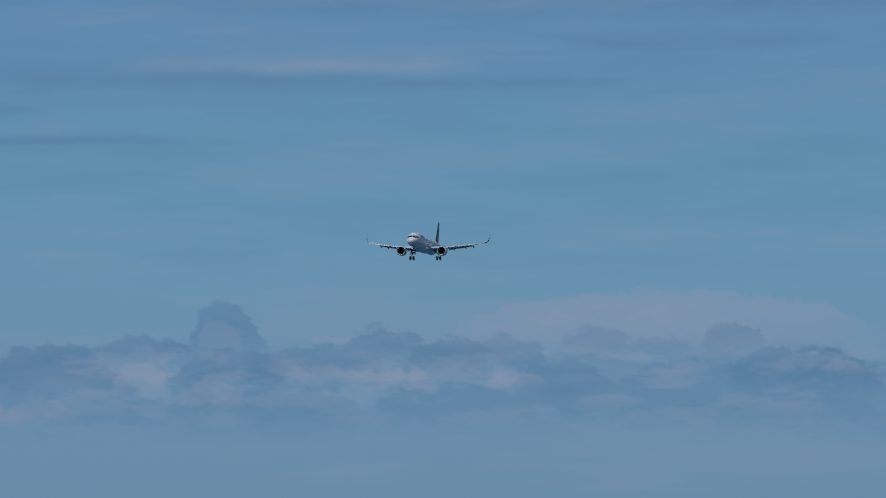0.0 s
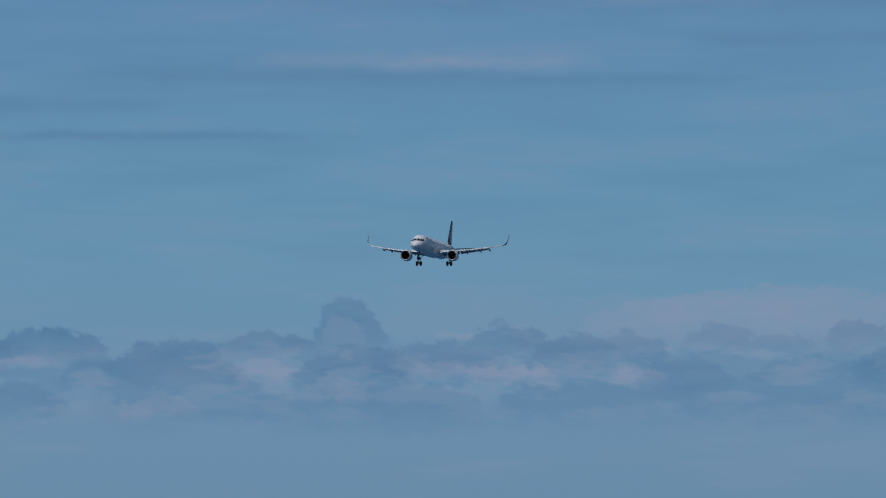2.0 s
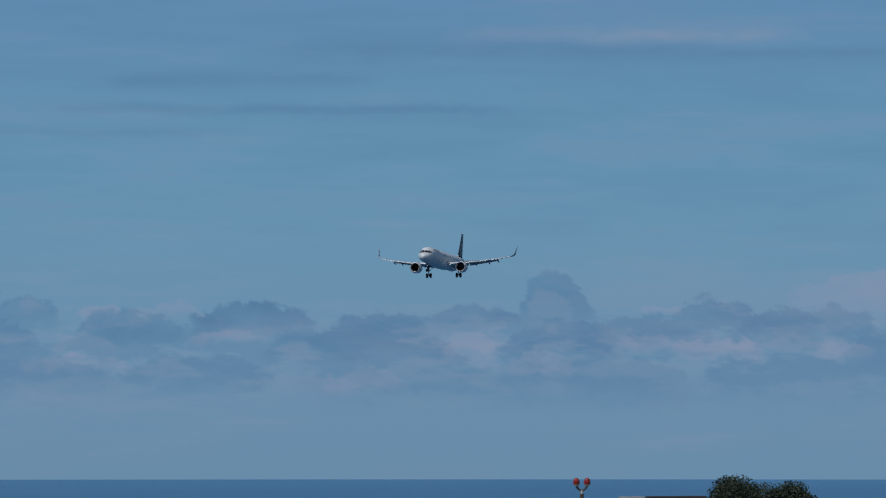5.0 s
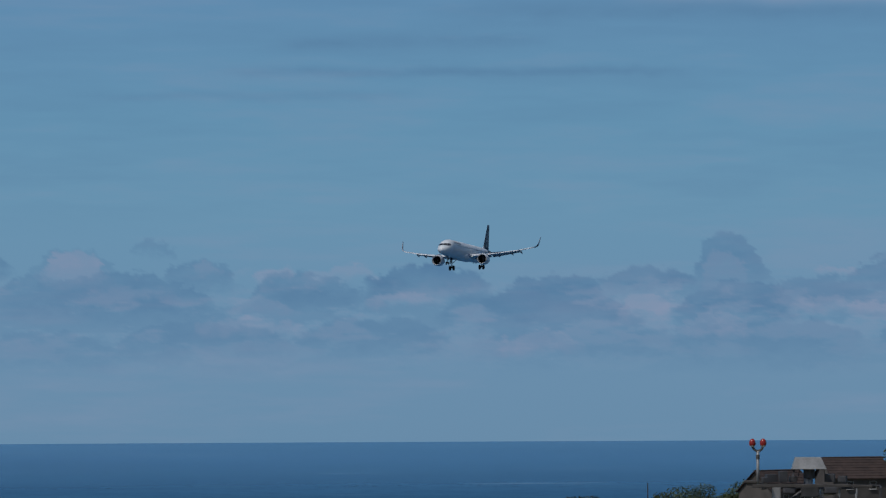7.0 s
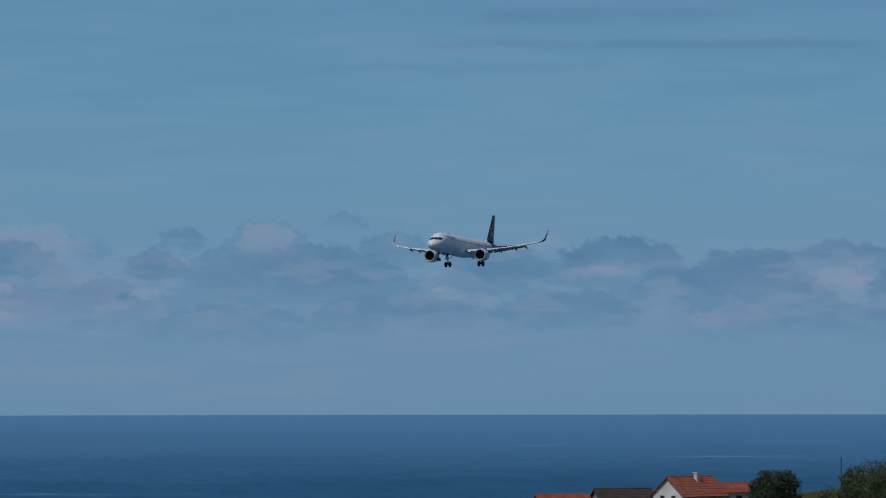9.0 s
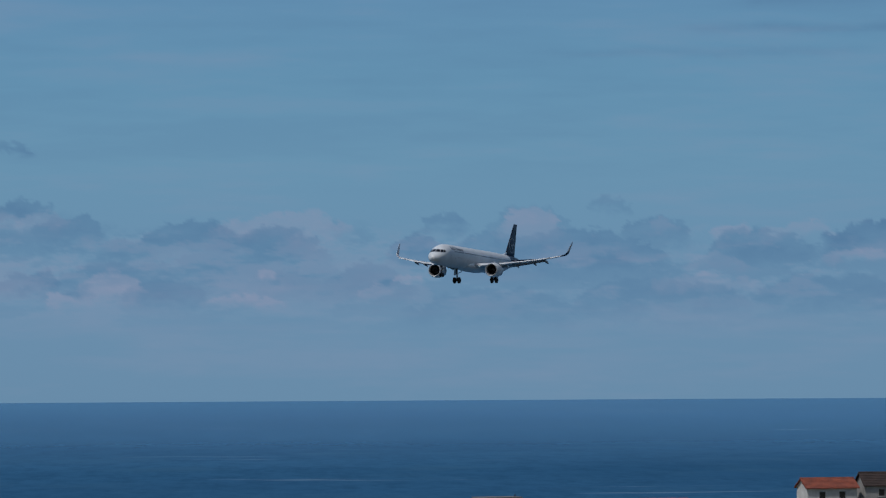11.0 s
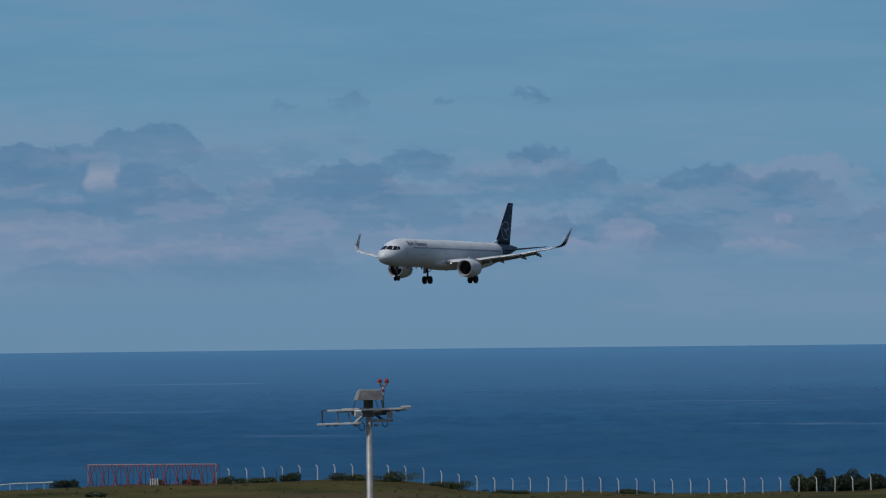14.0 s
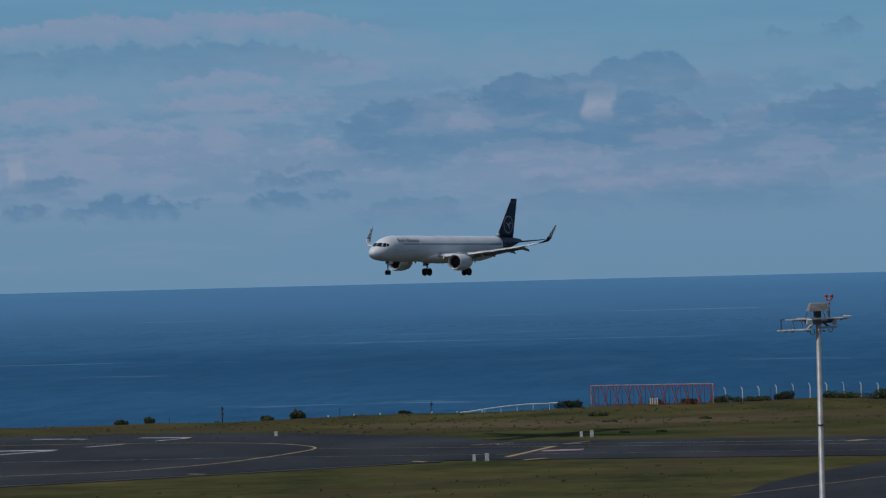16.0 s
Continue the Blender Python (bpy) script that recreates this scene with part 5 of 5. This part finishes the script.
# the village on the rise
build_house(93.0, 850, -80, 6.0, 8.0, 4.2, 5.5, RENDER_WHITE, ROOF_TILE, "low white house with orange tiled roof", base=-29.4)
build_house(102.7, 852, -84, 7.0, 8.6, 3.6, 5.4, RENDER_GREY, ROOF_BROWN, "grey house with aged brown tiled roof", base=-28.5)
build_house(113.0, 850, -52, 7.0, 9.5, 3.2, 6.0, RENDER_WHITE, ROOF_TILE, "white gabled house with orange roof and chimney", ((-1.2, 2.6, 0.8, 1.1), (1.2, 2.6, 0.8, 1.1)), base=-27.2, chimney=True)
build_house(119.6, 853, -86, 4.5, 5.8, 3.4, 4.6, RENDER_WHITE, ROOF_TILE, "small white house with orange tiled roof", base=-26.9)
build_house(148.3, 800, -55, 7.0, 9.0, 3.4, 6.2, RENDER_BROWN, ROOF_BROWN, "grey gabled house with dark roof", base=-21.6)
build_house(160.0, 802, -80, 7.5, 9.0, 3.6, 6.4, RENDER_BROWN, ROOF_BROWN, "brown house with long dark brown tiled roof", base=-20.0)
for i, (x, top) in enumerate(((132.5, -19.6), (137, -19.2), (141.5, -18.9), (145.5, -18.6))):
    build_bush(x, 812, 6.5, (top - land(x, 812)) / 0.86, 120 + i, LEAF_OLIVE, "tall dense hedge below the houses", count=12000, leaf=0.15, deep=4.0)
build_tree(173.5, 805, 22.0, 15.8, 5, LEAF_DARK, "broad dark evergreen tree beside the houses", 0.05, 110000, 0.19)
build_tree(126.0, 846, 9.4, 11.4, 6, LEAF_DARK, "round dark evergreen tree beside white house", 0.05, 26000, 0.15)
build_tree(141.5, 842, 12.5, 11.5, 7, LEAF_OLIVE, "broad olive-green tree on the rise", 0.05, 30000, 0.15)
build_tree(150.5, 838, 11.5, 11.4, 8, LEAF_OLIVE, "olive-green tree on the rise", 0.05, 26000, 0.15)
build_tree(105.0, 842, 5.0, 4.6, 9, LEAF_DARK, "small dark tree before white house", 0.05, 9000, 0.15)
for i, (x, y, w, h) in enumerate(((98.0, 846, 4.0, 6.5), (108.5, 840, 4.5, 6.0), (116, 838, 4.0, 5.6), (131.5, 836, 7.0, 9.0), (145, 796, 7.0, 9.0), (152, 794, 7.0, 8.4), (161, 790, 8.0, 8.6), (137, 798, 6.0, 9.0))):
    build_bush(x, y, w, h, 120 + i, LEAF_OLIVE if i % 3 == 0 else LEAF_DARK, "dark garden bush beside the village houses", count=8000, leaf=0.15, deep=4.0)


# ---- fence ----
def build_fence():
    xs = [-90.2 + 3.1 * i for i in range(59)]
    at = lambda x: (x, min(coast(x) - 5, 943.0) if x > -30 else coast(x) - 6)
    f = thing("fence", pose(0, 0, 0), "pale concrete post fence with bent tops and wire", "fence")
    bm = bmesh.new()
    box(bm, (0.15, 0.15, 2.8), (0, 0, 1.0))
    box(bm, (0.13, 0.13, 0.55), (-0.14, 0, 2.6), (0, -33, 0))
    first = part("post", bm, WHITE_METAL, f, "pale concrete post with bent top")
    rng = random.Random(4)
    for i, x in enumerate(xs):
        m = pose(*at(x), land(*at(x)) - 0.15, 0, rng.uniform(-2, 2), rng.uniform(-6, 6))
        if i == 0:
            first.matrix_basis = m
        else:
            shared("post", first.data, f, m)
    for h in (0.7, 1.4, 2.1):
        runs = [((*at(a), land(*at(a)) + h), (*at(b), land(*at(b)) + h)) for a, b in zip(xs, xs[1:])]
        part("wire", joined_tubes(runs, 0.007, 4), DARK_STEEL, f)
    return f


build_fence()

# ---- airfield furniture ----
WHITE_BOX = material("white_equipment_box", (0.62, 0.63, 0.64), 0.5, spread=0.08, size=2)


def build_box(x, y, w, h, label, mat=WHITE_BOX):
    b = thing("airfield_box", pose(x, y, GROUND + 0.1 if y < 830 else land(x, y), 0, 0, 12), label, "equipment box", "airfield equipment boxes")
    part("case", box(bmesh.new(), (w, 0.36, h), (0, 0, h / 2 + 0.15), (0, 0, 0), 0.03), mat, b)
    part("plinth", box(bmesh.new(), (w + 0.10, 0.5, 0.2), (0, 0, 0.08), (0, 0, 0), 0.02), RENDER_GREY, b)
    part("lid", box(bmesh.new(), (w + 0.05, 0.42, 0.06), (0, 0, h + 0.17), (0, 0, 0), 0.015), mat, b)
    part("dark_side", box(bmesh.new(), (0.03, 0.30, h * 0.9), (w / 2 + 0.012, 0, h / 2 + 0.15)), DARK_STEEL, b)
    return b


build_box(-155.4, 848, 0.5, 0.7, "small white equipment box beside the asphalt")
build_box(-107.8, 746, 0.42, 0.8, "small white equipment box on the grass")
build_box(-105.9, 746, 0.55, 0.95, "dark-sided equipment box on the grass", PALE_STEEL)
build_box(-101.2, 822, 0.42, 0.75, "small white equipment box on the grass")
build_box(-99.4, 821, 0.55, 0.9, "dark-sided equipment box on the grass", PALE_STEEL)


def build_pole(x, y, high, r, label, arms=0):
    p = thing("marker_pole", pose(x, y, land(x, y) - 0.2), label, "pole")
    part("shaft", tube(bmesh.new(), (0, 0, 0), (0, 0, high), r, r * 0.8, 10), DARK_STEEL, p)
    for k in range(arms):
        part("bracket", box(bmesh.new(), (0.5, 0.22, 0.35), (0.05, 0, high - 0.5 - 0.9 * k), (0, 0, 0), 0.02), DARK_STEEL, p)
    return p


build_pole(-178.2, 921, 3.0, 0.14, "short dark marker pole with brackets on the brow", 2)
build_pole(-158.6, 932, 1.6, 0.07, "thin dark marker pole on the brow")
build_pole(-142.6, 937, 2.3, 0.10, "thin dark marker pole on the brow", 1)
build_pole(-81.9, 950, 2.6, 0.07, "thin dark pole among the fence posts")
build_pole(136.3, 846, 11.5, 0.10, "thin dark pole beside the olive tree")
build_pole(-187.1, 917, 1.2, 0.06, "thin dark marker pole on the brow")
build_pole(-174.6, 923, 0.9, 0.05, "thin dark marker pole on the brow")
rng = random.Random(9)
for i in range(9):
    x, y = -134 + 5.2 * i + rng.uniform(-1.5, 1.5), 880 + rng.uniform(-14, 16)
    build_pole(x, y, rng.uniform(0.6, 1.1), 0.06, "short dark stake in the rough grass")
for i in range(7):
    x = -160 + 4.4 * i
    s = thing("marker_stone", pose(x, coast(x) - 4, land(x, coast(x) - 4)), "small white marker stone on the brow", "marker", "white markers along the brow")
    part("stone", box(bmesh.new(), (0.26, 0.28, 0.34), (0, 0, 0.12), (0, 0, 0), 0.05), WHITE_METAL, s)


def build_rail():
    """A white curved guard rail on the brow, with its posts."""
    r = thing("guard_rail", pose(0, 0, 0), "white curved guard rail on the grassy brow", "guard rail")
    pts = []
    for i in range(13):
        x = -137.0 + 17.0 * i / 12
        pts.append(Vector((x, coast(x) - 7, land(x, coast(x) - 7) + 0.15 + 1.05 * math.sin(min(1, i / 9) * math.pi / 2))))
    part("beam", joined_tubes(list(zip(pts, pts[1:])), 0.10, 8), WHITE_METAL, r)
    for p in pts[1::2]:
        part("post", tube(bmesh.new(), p, (p.x, p.y, p.z - 1.6), 0.05), WHITE_METAL, r)


build_rail()

# grass tussocks nobody could count
rng = np.random.RandomState(21)
lobes = []
for i in range(1500):
    x = -250 + 260 * rng.rand()
    y = coast(x) - 2 - 95 * rng.rand() if rng.rand() < 0.75 else 640 + 100 * rng.rand()
    if y < 760 and not (-150 < x < -66 and y < 705 + (x + 113) * 0.9 and y < 742):
        continue
    s = 0.15 + 0.35 * rng.rand() ** 2
    lobes.append((x, y, land(x, y) + 0.1, s * 1.4, s * 1.4, s * 0.5))
tus = leaves("tussocks", rng, lobes, 26000, 0.11, LEAF_GRASS, None)
tagged(tus, "tufts of rough grass and low weeds", "grass", kind="stuff")


# ---- what moves ----
FLIGHT = [
    # seconds, place of the middle of the hull, heading, nose up, bank (degrees)
    (0, 321.84, 1500.93, 53.58, -112.56, 3.20, -0.58),
    (0.5, 303.92, 1452.99, 52.04, -112.76, 3.00, -0.50),
    (1, 286.81, 1407.42, 49.39, -112.92, 2.81, -0.47),
    (1.5, 268.70, 1353.77, 47.30, -113.01, 2.53, -0.47),
    (2, 252.33, 1310.91, 44.94, -113.00, 2.32, -0.44),
    (2.5, 241.82, 1295.74, 43.82, -112.86, 2.33, -0.37),
    (3, 235.24, 1303.96, 42.86, -112.62, 2.48, -0.26),
    (3.5, 229.14, 1319.17, 41.42, -112.33, 2.66, -0.04),
    (4, 222.48, 1331.61, 40.00, -112.05, 2.84, 0.22),
    (6.5, 181.66, 1343.53, 30.14, -113.03, 2.88, 1.16),
    (7, 169.65, 1334.11, 28.59, -113.21, 2.82, 1.22),
    (7.5, 155.57, 1310.05, 26.96, -113.44, 2.79, 0.92),
    (8, 140.20, 1271.35, 24.82, -113.64, 2.78, 0.82),
    (8.5, 124.28, 1229.12, 22.79, -113.82, 2.73, 0.90),
    (9, 107.76, 1185.75, 20.65, -113.97, 2.64, 0.93),
    (11.5, 31.05, 999.98, 10.85, -114.23, 2.94, -0.65),
    (12, 15.72, 964.40, 9.10, -114.23, 2.65, -1.31),
    (12.5, 0.21, 922.91, 7.47, -114.20, 2.35, -1.54),
    (13, -14.74, 884.56, 6.04, -114.08, 2.10, -0.76),
    (13.5, -29.90, 845.01, 4.70, -113.94, 1.70, 0.13),
    (14, -44.49, 807.56, 3.16, -113.86, 1.19, 0.34),
    (14.5, -61.49, 785.45, 1.55, -113.92, 0.74, -0.34),
    (15, -81.33, 797.02, -0.84, -114.07, 0.86, -0.79),
    (15.5, -103.44, 823.10, -3.49, -114.32, 1.09, -0.75),
    (16, -123.57, 823.15, -5.72, -114.65, 1.16, -0.51),
]


def motions():
    rows = []
    for t, x, y, z, heading, nose, bank in FLIGHT:
        rows.append((t, Matrix.Translation((x, y, z)) @ pose(0, 0, 0, 0, 0, heading) @ pose(0, 0, 0, 0, -nose, 0) @ pose(0, 0, 0, bank, 0, 0)))
    walk(airliner, rows)


motions()
